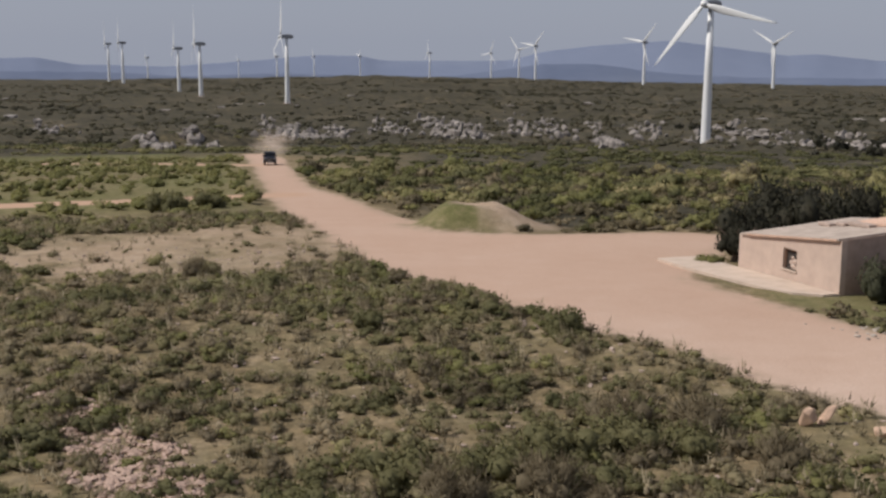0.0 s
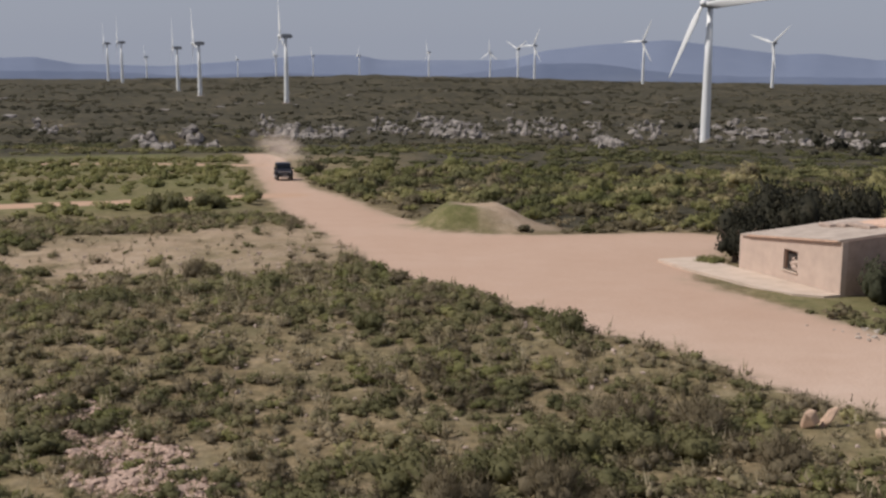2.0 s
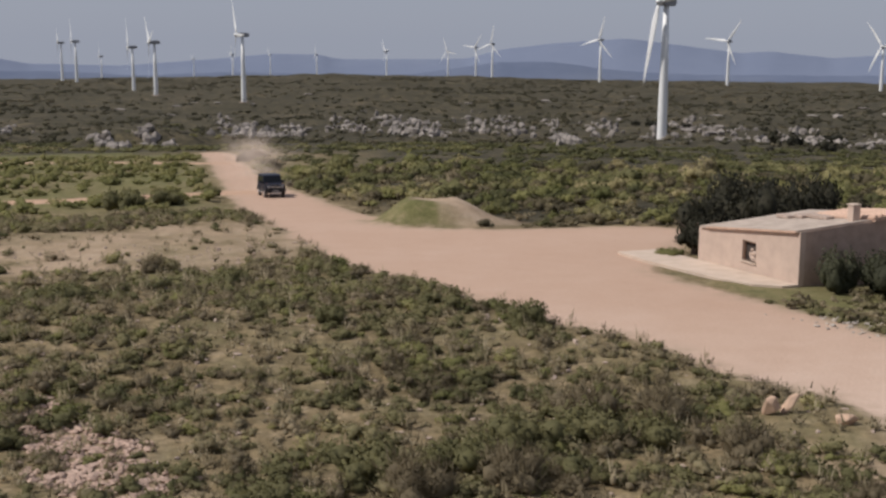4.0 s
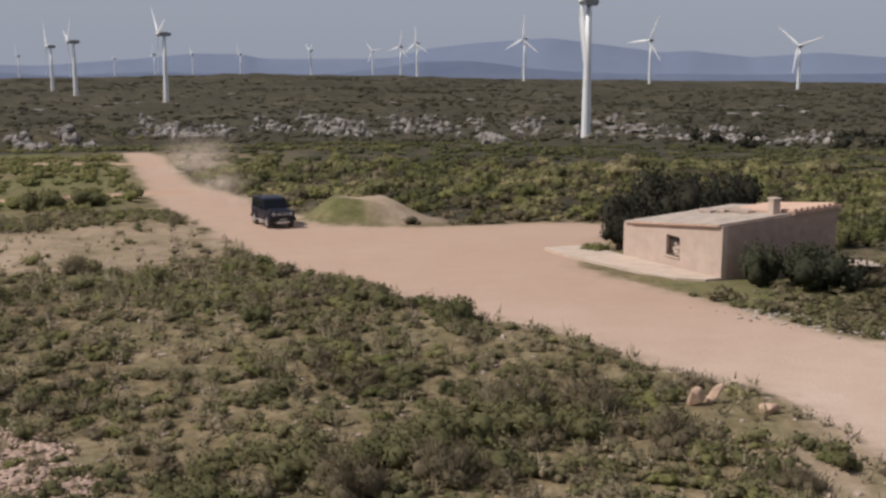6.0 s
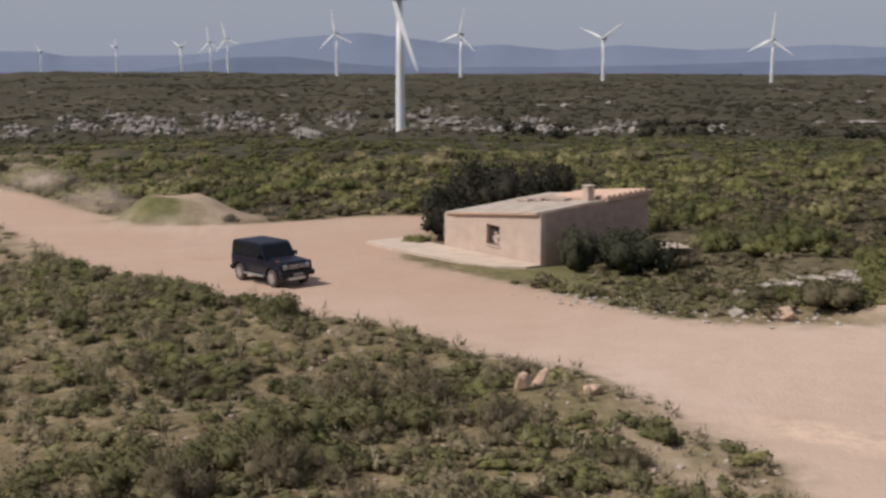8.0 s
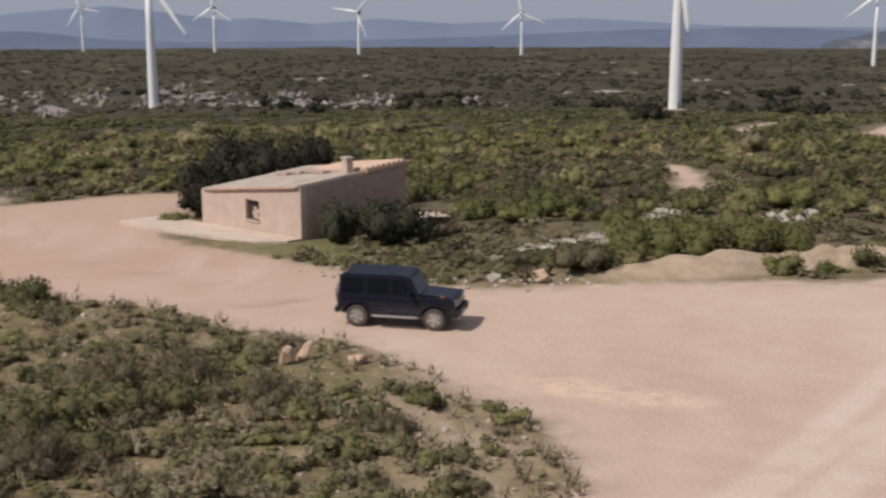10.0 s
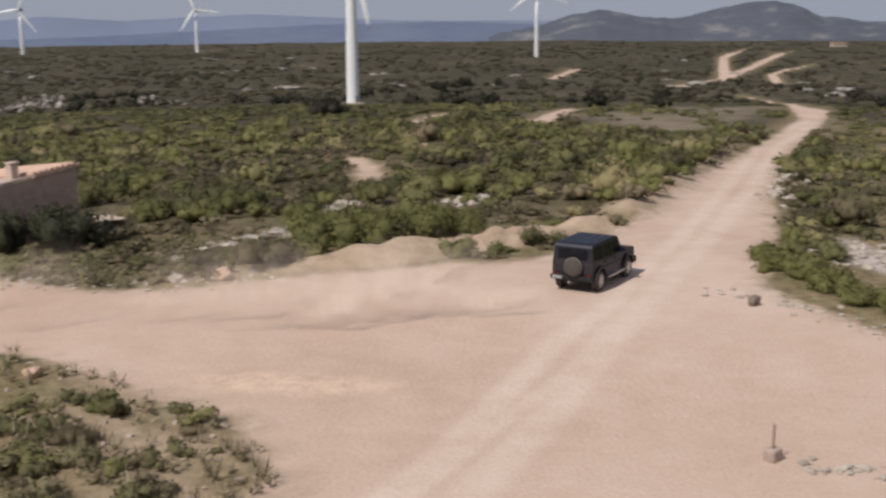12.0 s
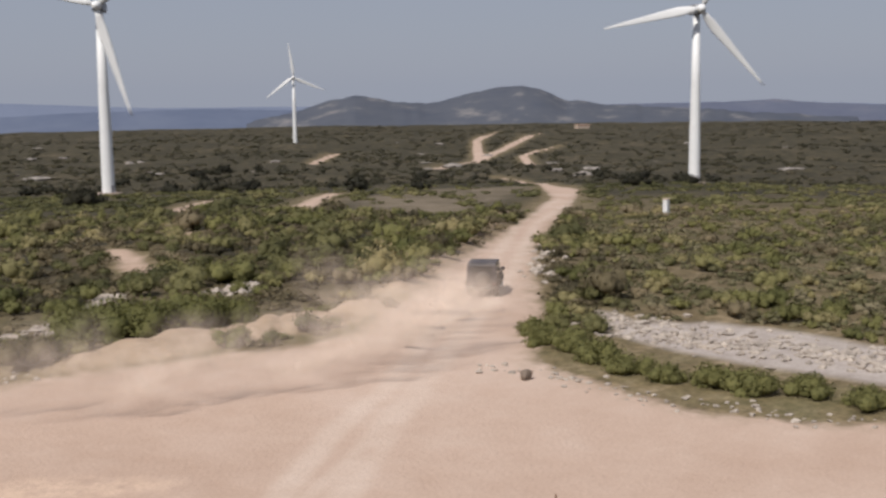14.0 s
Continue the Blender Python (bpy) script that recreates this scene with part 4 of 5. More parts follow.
HUT_SITE = [(10, 59.5), (14.8, 50.5), (18.5, 51.5), (28, 57.3), (31, 62), (27, 66), (24.5, 68), (13, 62.5)]


def build_scrub():
    small = [shrub_model(4, 90, 0.15, core=0.74, ruffle=0.34) for _ in range(8)]
    plainer = [shrub_model(3, 40, 0.24, core=0.74, ruffle=0.34) for _ in range(5)]
    dry = [shrub_model(4, 120, 0.20, twiggy=0.5, core=0.6) for _ in range(4)]
    tuft = [shrub_model(2, 22, 0.42, twiggy=0.5, core=0.5) for _ in range(4)]
    # low scrub on the near side of the road
    x, y = sector(15500, -27, 46, 12, 88, 1.7)
    d, near = road_depth(x, y), inside_edge(x, y, NEAR_SIDE)
    dens = fractal(x, y, 5.5, 61, 4)
    bare = np.clip(inside_edge(x, y, SAND_PATCH) / 2 + 0.5, 0, 1)
    keep = (d < -0.25) & (near > 0) & (RNG.uniform(size=len(x)) < np.clip((dens - 0.2) * 2.6, 0.6, 0.88) * (1 - 0.96 * bare) * (1 - 0.6 * np.clip(inside_edge(x, y, RUBBLE_PATCH), 0, 1)) * (1 - 0.45 * np.clip(inside_edge(x, y, GREEN_STRIP) + 0.5, 0, 1)) * (1 - 0.75 * np.clip((x - 9) / 3, 0, 1) * np.clip((35 - y) / 4, 0, 1)) * np.clip(1.3 + d * -0.12, 0.5, 1))
    keep &= (np.hypot(x - 11.4, y - 33.3) > 1.5) & (np.hypot(x - 12.6, y - 32.6) > 1.0)
    x, y, dens = x[keep], y[keep], dens[keep]
    rad = RNG.uniform(0.13, 0.50, len(x)) ** 1.1 * (0.62 + 1.05 * dens)
    kind = RNG.uniform(size=len(x))
    green = fractal(x, y, 4, 67, 3)
    for name, sel, models, mat, lab in (("low_scrub", kind < 0.60, small, LEAF_NEAR, "low olive-green garrigue bushes on stony soil"),
                                        ("dry_scrub", (kind >= 0.60) & (kind < 0.84), dry, LEAF_TWIG, "dry grey-brown twiggy bushes"),
                                        ("green_scrub", kind >= 0.84, small, LEAF_FRESH, "fresh green low bushes")):
        ob = plant_out(name, models, x[sel], y[sel], rad[sel] * 1.3, rad[sel] * RNG.uniform(0.7, 1.25, sel.sum()), np.clip(green[sel] * 1.3 - 0.2 + RNG.uniform(-0.25, 0.25, sel.sum()), 0, 1), mat)
        tagged(ob, lab, "bushes", kind="stuff")
    x, y = sector(13000, -27, 50, 12, 84, 1.6)
    d = road_depth(x, y)
    keep = (d < 0.25) & (inside_edge(x, y, NEAR_SIDE) > -0.6) & (RNG.uniform(size=len(x)) < (0.25 + 0.6 * fractal(x, y, 3, 71, 3)) * (1 - 0.8 * np.clip(inside_edge(x, y, SAND_PATCH) / 2 + 0.5, 0, 1)))
    x, y = x[keep], y[keep]
    rad = RNG.uniform(0.10, 0.34, len(x))
    tagged(plant_out("grass_tufts", tuft, x, y, rad, rad * RNG.uniform(0.8, 1.7, len(x)), RNG.uniform(0, 1, len(x)), STRAW), "small dry grass tufts", "grass", kind="stuff")
    # verge between the hut and the road
    a, k = RNG.uniform(0, 6.28, 420), np.sqrt(RNG.uniform(0, 1, 420))
    x, y = 21.5 + 9 * k * np.cos(a), 46 + 5 * k * np.sin(a)
    keep = (road_depth(x, y) < 0) & (inside_edge(x, y, HUT_SITE) < 0.2)
    x, y = x[keep], y[keep]
    rad = RNG.uniform(0.1, 0.4, len(x))
    tagged(plant_out("verge_scrub", small, x, y, rad * 1.2, rad, RNG.uniform(0.1, 1, len(x)), LEAF_NEAR), "low grassy tufts on the verge before the hut", "grass", kind="stuff")
    # greener field on the near side further along the road
    x, y = sector(1500, -27, -4, 88, 200)
    keep = (road_depth(x, y) < -1.3) & (inside_edge(x, y, NEAR_SIDE) > 0.5) & (RNG.uniform(size=len(x)) < 0.25 + 0.8 * fractal(x, y, 12, 73, 3))
    x, y = x[keep], y[keep]
    rad = RNG.uniform(0.4, 1.2, len(x))
    tagged(plant_out("field_scrub", plainer, x, y, rad, rad * RNG.uniform(0.5, 1.0, len(x)), np.clip(fractal(x, y, 9, 75, 3) + RNG.uniform(-0.3, 0.3, len(x)), 0, 1), LEAF_FRESH), "green field bushes beside the track", "bushes", kind="stuff")
    # dense maquis across the road
    fine = [shrub_model(7, 250, 0.10, core=0.72, ruffle=0.36) for _ in range(7)]
    coarse = [shrub_model(4, 80, 0.17, core=0.74, ruffle=0.34) for _ in range(6)]
    x, y = sector(7600, -27, 84, 40, 150, 1.6)
    d, near = road_depth(x, y), inside_edge(x, y, NEAR_SIDE)
    dens = fractal(x, y, 11, 81, 4)
    rad = RNG.uniform(0.5, 1.2, len(x)) * (0.6 + 0.75 * dens)
    right = np.clip((0.62 * x - y - 1) / 4, 0, 1) * (x > 45)
    rad *= (1 - 0.3 * right) * np.where(RNG.uniform(size=len(x)) < 0.09, 1.65, 0.95)
    clear = np.maximum.reduce([inside_edge(x, y, HUT_SITE), inside_edge(x, y, WALL_BED), inside_edge(x, y, GREY_FIELD) * 0.3, 0.5 - line_gap(x, y, OLD_WALL), inside_edge(x, y, VERGE_ROW)])
    heaps = np.minimum.reduce([np.hypot((x - cx) / rx, (y - cy) / ry) for cx, cy, rx, ry in BARE_HEAPS])
    yard = np.hypot((x - 24) / 8.5, (y - 48.5) / 7.5)
    keep = (d < -0.45 * rad - 0.25) & (near < -1) & (clear < -0.6 * rad) & (RNG.uniform(size=len(x)) < np.clip((dens - 0.22) * 3.2, 0.3, 0.95)) & ((yard > 1) | (rad < 0.5)) & (heaps > 1) & (RNG.uniform(size=len(x)) > 0.4 * right)
    x, y, rad, dens, right = x[keep], y[keep], rad[keep], dens[keep], right[keep]
    kind, hue = RNG.uniform(size=len(x)) + 1.3 * (fractal(x, y, 12, 85, 3) - 0.5) + 0.15 * right, fractal(x, y, 7, 83, 3) + 0.12 * right
    for name, pick, mat, lab in (("maquis_scrub", kind < 0.45, LEAF_MID, "dense dark olive-green maquis bushes"), ("brown_scrub", (kind >= 0.45) & (kind < 0.68), LEAF_BROWN, "greyish-brown dry maquis bushes"), ("bright_scrub", kind >= 0.68, LEAF_FRESH, "yellowish-green maquis bushes")):
        for sel, models in ((pick & (np.hypot(x, y) < 78), fine), (pick & (np.hypot(x, y) >= 78), coarse)):
            tint = np.clip(hue[sel] * 1.5 - 0.35 + RNG.uniform(-0.35, 0.35, sel.sum()), 0, 1)
            tagged(plant_out(name, models, x[sel], y[sel], rad[sel] * 1.15, rad[sel] * RNG.uniform(0.75, 1.35, sel.sum()), tint, mat), lab, "bushes", kind="stuff")
    # low heath fills the gaps between the bushes
    heath = [shrub_model(3, 26, 0.30, spread=0.8, core=0.6, ruffle=0.34) for _ in range(6)]
    x, y = sector(5600, -12, 84, 40, 135, 1.5)
    clear = np.maximum.reduce([inside_edge(x, y, HUT_SITE), inside_edge(x, y, WALL_BED), inside_edge(x, y, VERGE_ROW)])
    field = inside_edge(x, y, GREY_FIELD) > 0
    keep = (road_depth(x, y) < -0.5) & (inside_edge(x, y, NEAR_SIDE) < -1) & (clear < -0.4) & (line_gap(x, y, OLD_WALL) > 0.6) & (np.minimum.reduce([np.hypot((x - cx) / rx, (y - cy) / ry) for cx, cy, rx, ry in BARE_HEAPS]) > 1) & (~field | (RNG.uniform(size=len(x)) < 0.4))
    x, y = x[keep], y[keep]
    rad = RNG.uniform(0.35, 0.95, len(x))
    open_side = 0.62 * x - y > 3
    for sel, mat, lab in ((~open_side, LEAF_BROWN, "low brownish heath between taller bushes"), (open_side, LEAF_HEATH, "low pale grey-green heath in the open")):
        tint = np.clip(fractal(x[sel], y[sel], 6, 87, 3) + RNG.uniform(-0.35, 0.45, sel.sum()), 0, 1)
        tagged(plant_out("heath", heath, x[sel], y[sel], rad[sel], rad[sel] * RNG.uniform(0.35, 0.75, sel.sum()), tint, mat), lab, "bushes", kind="stuff")
    # the plain beyond
    far = [shrub_model(4, 30, 0.24, core=0.72, ruffle=0.34) for _ in range(6)]
    x, y = sector(5200, -27, 84, 150, 330, 1.6)
    d = road_depth(x, y)
    dens = fractal(x, y, 34, 91, 4)
    keep = (d < -1.5) & ((inside_edge(x, y, GREY_FIELD) < 0) | (RNG.uniform(size=len(x)) < 0.25)) & (inside_edge(x, y, NEAR_SIDE) < -2) & (RNG.uniform(size=len(x)) < np.clip((dens - 0.28) * 2.6, 0.1, 0.95))
    for tx, ty, *_ in TURBINES:
        keep &= np.hypot(x - tx * 0.97, y - ty * 0.97) > 14
    x, y, dens = x[keep], y[keep], dens[keep]
    rad = RNG.uniform(0.6, 2.0, len(x)) * (0.7 + 0.5 * dens)
    tagged(plant_out("plain_scrub", far, x, y, rad * 1.2, rad * RNG.uniform(0.35, 0.6, len(x)), np.clip(fractal(x, y, 40, 93, 3) * 1.2 - 0.35 + RNG.uniform(-0.3, 0.3, len(x)), 0, 1), LEAF_MID), "dark green scrub over the plain", "bushes", kind="stuff")
    lump = [shrub_model(2, 14, 0.34, core=0.72, ruffle=0.34) for _ in range(6)]
    x, y = sector(18500, -27, 84, 330, 1520, 1.05)
    dens = fractal(x, y, 110, 95, 4)
    keep = (road_depth(x, y) < -4) & (RNG.uniform(size=len(x)) < np.clip((dens - 0.25) * 2.4, 0.1, 0.9)) & (inside_edge(x, y, NEAR_SIDE) < -2)
    for tx, ty, *_ in TURBINES:
        keep &= np.hypot(x - tx * 0.975, y - ty * 0.975) > 16
    x, y = x[keep], y[keep]
    rad = RNG.uniform(0.5, 1.9, len(x)) * (1 + np.hypot(x, y) / 900)
    tagged(plant_out("far_scrub", lump, x, y, rad * 1.4, rad * RNG.uniform(0.4, 0.75, len(x)) * np.clip(1.5 - np.hypot(x, y) / 1300, 0.35, 1), np.clip(fractal(x, y, 120, 97, 3) + RNG.uniform(-0.35, 0.25, len(x)), 0, 1), LEAF_FAR), "distant dark scrub towards the plateau edge", "bushes", kind="stuff")
    # dark evergreen oaks scattered over the plain
    x, y = sector(700, 8, 66, 255, 560)
    keep = (fractal(x, y, 45, 99, 3) > 0.54) & (road_depth(x, y) < -4)
    for tx, ty, *_ in TURBINES:
        keep &= (np.abs(np.arctan2(x, y) - math.atan2(tx, ty)) > 0.03) | (np.hypot(x, y) > math.hypot(tx, ty) + 8)
    x, y = x[keep], y[keep]
    rad = RNG.uniform(1.3, 3.9, len(x))
    tagged(plant_out("oak_grove", far, x, y, rad, rad * RNG.uniform(0.8, 1.2, len(x)), RNG.uniform(0, 0.8, len(x)), LEAF_OAK), "dark evergreen oak groves on the plain", "trees", kind="stuff")


build_scrub()


def bush(x, y, radius, tall, mat, label, tint=0.4, leaves=420, leaf=0.12, twiggy=0.0):
    v, f, nor = shrub_model(15, int(leaves * 2.2), leaf * 0.72, twiggy=twiggy, core=0.72, ruffle=0.34)
    ob = mesh_object("bush", v * (radius, radius, tall), f, mat, smooth=True, normals=nor, attrs={"tint": np.clip(np.full(len(v), tint) + RNG.uniform(-0.15, 0.15, len(v)), 0, 1)})
    ob.matrix_basis = pose(x, y, height_at(x, y) - 0.14 * tall, 0, 0, RNG.uniform(0, 360))
    return tagged(ob, label, "bush")


for x, y, r, h, t in ((4.7, 45.1, 0.95, 1.25, 0.15), (-8.0, 53.8, 1.15, 1.2, 0.2), (-20.9, 89.4, 1.4, 2.1, 0.2), (-18.2, 92.0, 1.35, 1.6, 0.25), (-15.9, 99.0, 1.0, 1.2, 0.3), (-11.8, 58.8, 0.9, 0.8, 0.7),
                      (-14.6, 49.6, 1.5, 1.0, 0.2), (-2.9, 45.2, 0.75, 0.9, 0.15), (-1.0, 28.6, 1.1, 1.3, 0.3), (1.4, 29.4, 1.0, 1.2, 0.2), (3.1, 30.9, 1.15, 1.3, 0.3), (5.0, 31.6, 1.1, 1.25, 0.35),
                      (6.6, 31.3, 0.95, 1.1, 0.3), (-3.5, 26.5, 1.0, 0.9, 0.3)):
    bush(x, y, r, h, LEAF_NEAR, "rounded dark green evergreen bush among low scrub", t)
for x, y, r, h in ((0.3, 27.4, 0.9, 1.2), (2.6, 28.2, 0.85, 1.1), (7.6, 33.2, 1.1, 1.25), (9.0, 30.6, 0.9, 0.9), (5.2, 33.8, 1.0, 1.1), (11.4, 27.0, 0.6, 0.5), (-12.4, 58.6, 0.9, 0.9)):
    bush(x, y, r, h, LEAF_TWIG, "leafless grey-brown twiggy bush", 0.3, 520, 0.16, 0.65)
for x, y, r, h in ((31.2, 44.6, 1.7, 1.7), (33.0, 42.9, 2.0, 2.0), (35.2, 42.2, 1.9, 1.9), (36.9, 40.9, 1.35, 1.6), (27.6, 41.6, 1.3, 1.2), (29.2, 42.4, 1.1, 1.0), (25.2, 42.6, 0.8, 0.9)):
    bush(x, y, r, h, LEAF_FRESH, "yellowish-green bush behind the spoil heap", 0.2, 700, 0.10)
for x, y, r, h in ((40.6, 26.3, 1.0, 1.15), (40.3, 24.6, 1.15, 1.3), (39.4, 22.8, 1.2, 1.25), (38.1, 20.9, 1.0, 1.1), (37.8, 19.2, 0.95, 1.0), (38.3, 17.4, 1.1, 1.15), (37.9, 15.8, 1.15, 1.2), (38.6, 14.2, 1.1, 1.1), (38.2, 12.2, 1.0, 1.0), (42.4, 27.6, 1.1, 1.0), (38.4, 10.0, 1.1, 1.0)):
    bush(x, y, r * 0.92, h * 0.85, LEAF_FRESH, "bright green bush in a row along the dirt verge", 0.4, 620, 0.11)
bush(80.5, 49.2, 2.0, 2.3, LEAF_MID, "dark green bush beside the dirt road", 0.1)
bush(124, 172, 4.2, 4.4, LEAF_OAK, "dark round evergreen bush near a turbine", 0.6)
bush(306, 146, 4.0, 3.2, LEAF_OAK, "dark round evergreen bush near a turbine", 0.5)
bush(19.4, 52.1, 1.0, 2.5, LEAF_GREY, "grey-green bush against the shaded hut wall", 0.35, 700, 0.10)
bush(22.0, 51.6, 1.9, 2.35, LEAF_GREY, "broad dark green bush against the shaded hut wall", 0.05, 1300, 0.085)
bush(26.6, 41.6, 1.25, 1.15, LEAF_BROWN, "dark brown dense bush on the verge", 0.05, 700, 0.10)
bush(24.4, 43.2, 1.2, 0.85, LEAF_BROWN, "brownish low bush on the verge", 0.3, 600, 0.10)
bush(22.4, 44.4, 0.8, 0.6, LEAF_NEAR, "small green bush on the verge", 0.2)
bush(14.6, 63.6, 0.9, 0.7, LEAF_FRESH, "low green bush at the foot of the oaks", 0.3)


def oak(x, y, radius, tall):
    tree = thing("holm_oak", "dark dense evergreen oak behind the hut", "tree", "oaks behind the hut", pose(x, y, height_at(x, y) - 0.1, 0, 0, RNG.uniform(0, 360)))
    bm = lathe([(0.26, 0), (0.18, 0.5), (0.15, 1.2), (0.08, tall * 0.6)], 10)
    for k in range(4):
        a = 1.57 * k + 0.4
        bmesh.ops.create_cone(bm, cap_ends=True, segments=7, radius1=0.09, radius2=0.03, depth=1.5,
                              matrix=Matrix.Translation((0.5 * math.cos(a), 0.5 * math.sin(a), 1.5)) @ Matrix.Rotation(a, 4, "Z") @ Matrix.Rotation(0.8, 4, "Y"))
    part("trunk", bm, BARK, tree)
    v, f, nor = shrub_model(18, 2000, 0.08, spread=0.66, ruffle=0.34)
    crown = mesh_object("crown", v * (radius, radius, tall - 0.5) + (0, 0, 0.5), f, LEAF_OAK, tree, smooth=True, normals=nor, attrs={"tint": np.clip(RNG.uniform(0, 0.9, len(v)), 0, 1)})
    return tree


for spot in ((16.9, 65.9, 1.6, 3.3), (19.5, 67.4, 2.2, 4.3), (21.4, 68.4, 1.8, 3.9), (24.2, 69.4, 1.5, 4.2), (16.2, 64.8, 1.1, 2.2)):
    oak(*spot)


# ---- stones ----
def stone_field(name, x, y, size, mat, label, flat=0.65, sink=0.3):
    n = len(x)
    z = height(x, y)
    v, f = ICO1
    noise_k = RNG.uniform(0.62, 1.25, (n, len(v), 1))
    w = v[None] * noise_k * size[:, None, None] * np.stack([RNG.uniform(0.7, 1.5, n), RNG.uniform(0.7, 1.3, n), np.full(n, flat) * RNG.uniform(0.6, 1.3, n)], 1)[:, None, :]
    a = RNG.uniform(0, 6.28, n)
    c, s = np.cos(a)[:, None], np.sin(a)[:, None]
    X, Y = w[..., 0] * c - w[..., 1] * s + x[:, None], w[..., 0] * s + w[..., 1] * c + y[:, None]
    Z = w[..., 2] + (z + size * (flat - sink) * 0.6)[:, None]
    faces = (f[None] + (np.arange(n) * len(v))[:, None, None]).reshape(-1, 3)
    return tagged(mesh_object(name, np.stack([X, Y, Z], 2).reshape(-1, 3), faces, mat), label, "rocks", kind="stuff")


def along(points, n, spread):
    p = np.array(points, float)
    seg = np.concatenate([[0], np.cumsum(np.hypot(*np.diff(p, axis=0).T))])
    s = RNG.uniform(0, seg[-1], n)
    return np.interp(s, seg, p[:, 0]) + RNG.normal(0, spread, n), np.interp(s, seg, p[:, 1]) + RNG.normal(0, spread, n)


# broken limestone streaks that run down the slope: azimuth and distance of both ends, spread, blocks
for a0, r0, a1, r1, wide, n in ((-14.2, 292, -12.9, 268, 3.0, 50), (-12.4, 296, -10.9, 272, 3.0, 50), (-8.5, 600, -7.7, 420, 7, 60), (-7.3, 560, -6.5, 400, 8, 70), (-5.6, 540, -4.9, 430, 7, 45), (-2.9, 600, -2.2, 450, 6, 40),
                                (-0.8, 640, 0.5, 420, 7, 70), (0.5, 600, 1.9, 420, 7, 70), (3.3, 760, 3.9, 450, 7, 50), (4.9, 700, 5.5, 430, 7, 55), (6.9, 640, 8.4, 300, 3.5, 80), (9.5, 600, 9.9, 450, 8, 25), (12.1, 560, 12.9, 390, 9, 55),
                                (13.7, 640, 14.2, 480, 8, 30), (15.8, 540, 16.5, 370, 9, 50), (18.3, 560, 19.0, 350, 8, 60), (19.8, 480, 20.3, 350, 7, 40), (22.5, 560, 23.2, 400, 12, 30), (-18.8, 640, -18.0, 480, 9, 35), (27, 500, 28, 400, 12, 25)):
    f = RNG.uniform(0, 1, n)
    rr = 1 / (1 / r0 * (1 - f) + 1 / r1 * f)
    az = np.radians(a0 + (a1 - a0) * f) + RNG.normal(0, wide * 0.6, n) / rr
    x, y = rr * np.sin(az), rr * np.cos(az)
    stone_field("rock_outcrop", x, y, RNG.uniform(0.4, 1.0, n) ** 1.8 * (1.8 if r0 > 300 else 1.25), LIME_FAR, "broken pale limestone outcrop among dark scrub", 1.15, 0.5)
x, y = sector(420, -27, 84, 480, 1100)
keep = fractal(x, y, 60, 113, 4) > 0.62
stone_field("far_rocks", x[keep], y[keep], RNG.uniform(2.0, 5.5, keep.sum()), LIME_FAR, "pale bare rock patches on the far plain", 0.22, 0.1)
x, y = sector(5200, -24, -8, 26, 41)
keep = inside_edge(x, y, RUBBLE_PATCH) + 2.4 * (fractal(x, y, 1.6, 117, 3) - 0.5) > 0
stone_field("rubble_stones", x[keep], y[keep], RNG.uniform(0.22, 0.40, keep.sum()) ** 2, PINK_RUBBLE, "pale pinkish rubble among low scrub")
x, y = sector(2600, -26, 46, 15, 70)
keep = (road_depth(x, y) < 0.2) & (inside_edge(x, y, NEAR_SIDE) > -0.5)
stone_field("loose_stones", x[keep], y[keep], RNG.uniform(0.03, 0.12, keep.sum()), GRAVEL, "small pale stones strewn over the soil")
for pts, n, sp, lo, hi in (([(16.9, 46.5), (18.6, 43.8), (21, 41.6), (24.5, 40.0)], 200, 0.8, 0.03, 0.14), (OLD_WALL, 300, 0.4, 0.08, 0.30),
                           ([(36, 26), (36.4, 22.5), (35.4, 18.8), (35.8, 14), (37, 9)], 110, 0.5, 0.04, 0.15), ([(48, 28), (46, 24), (46, 20), (45.4, 15), (44.8, 9)], 620, 1.2, 0.06, 0.22),
                           ([(43.5, 49.5), (46.5, 50.6)], 60, 0.5, 0.2, 0.5), ([(23.3, 14.2), (24.2, 13), (24.9, 11)], 60, 0.25, 0.04, 0.14), ([(58, 36), (62, 39.5), (88, 55)], 120, 0.7, 0.1, 0.35)):
    x, y = along(pts, n, sp)
    stone_field("stone_row", x, y, RNG.uniform(lo, hi, n), LIME, "pale limestone rubble along a low broken wall")


def rock(x, y, sx, sy, sz, mat, label, lean=0):
    # a broken block: the hull of a few corners, with worn edges
    bm, pick = bmesh.new(), random.Random(int(x * 10 + y * 7))
    for k in range(15):
        v = Vector((pick.gauss(0, 1), pick.gauss(0, 1), pick.gauss(0, 1))).normalized() * pick.uniform(0.75, 1.05)
        bm.verts.new((v.x * sx, v.y * sy, v.z * sz))
    bmesh.ops.convex_hull(bm, input=list(bm.verts))
    bmesh.ops.delete(bm, geom=[v for v in bm.verts if not v.link_faces], context="VERTS")
    bmesh.ops.bevel(bm, geom=list(bm.edges), offset=0.03, segments=1, affect="EDGES", clamp_overlap=True)
    ob = part("rock", bm, mat)
    ob.matrix_basis = pose(x, y, height_at(x, y) + sz * 0.45, 0, lean, 20)
    return tagged(ob, label, "rock")


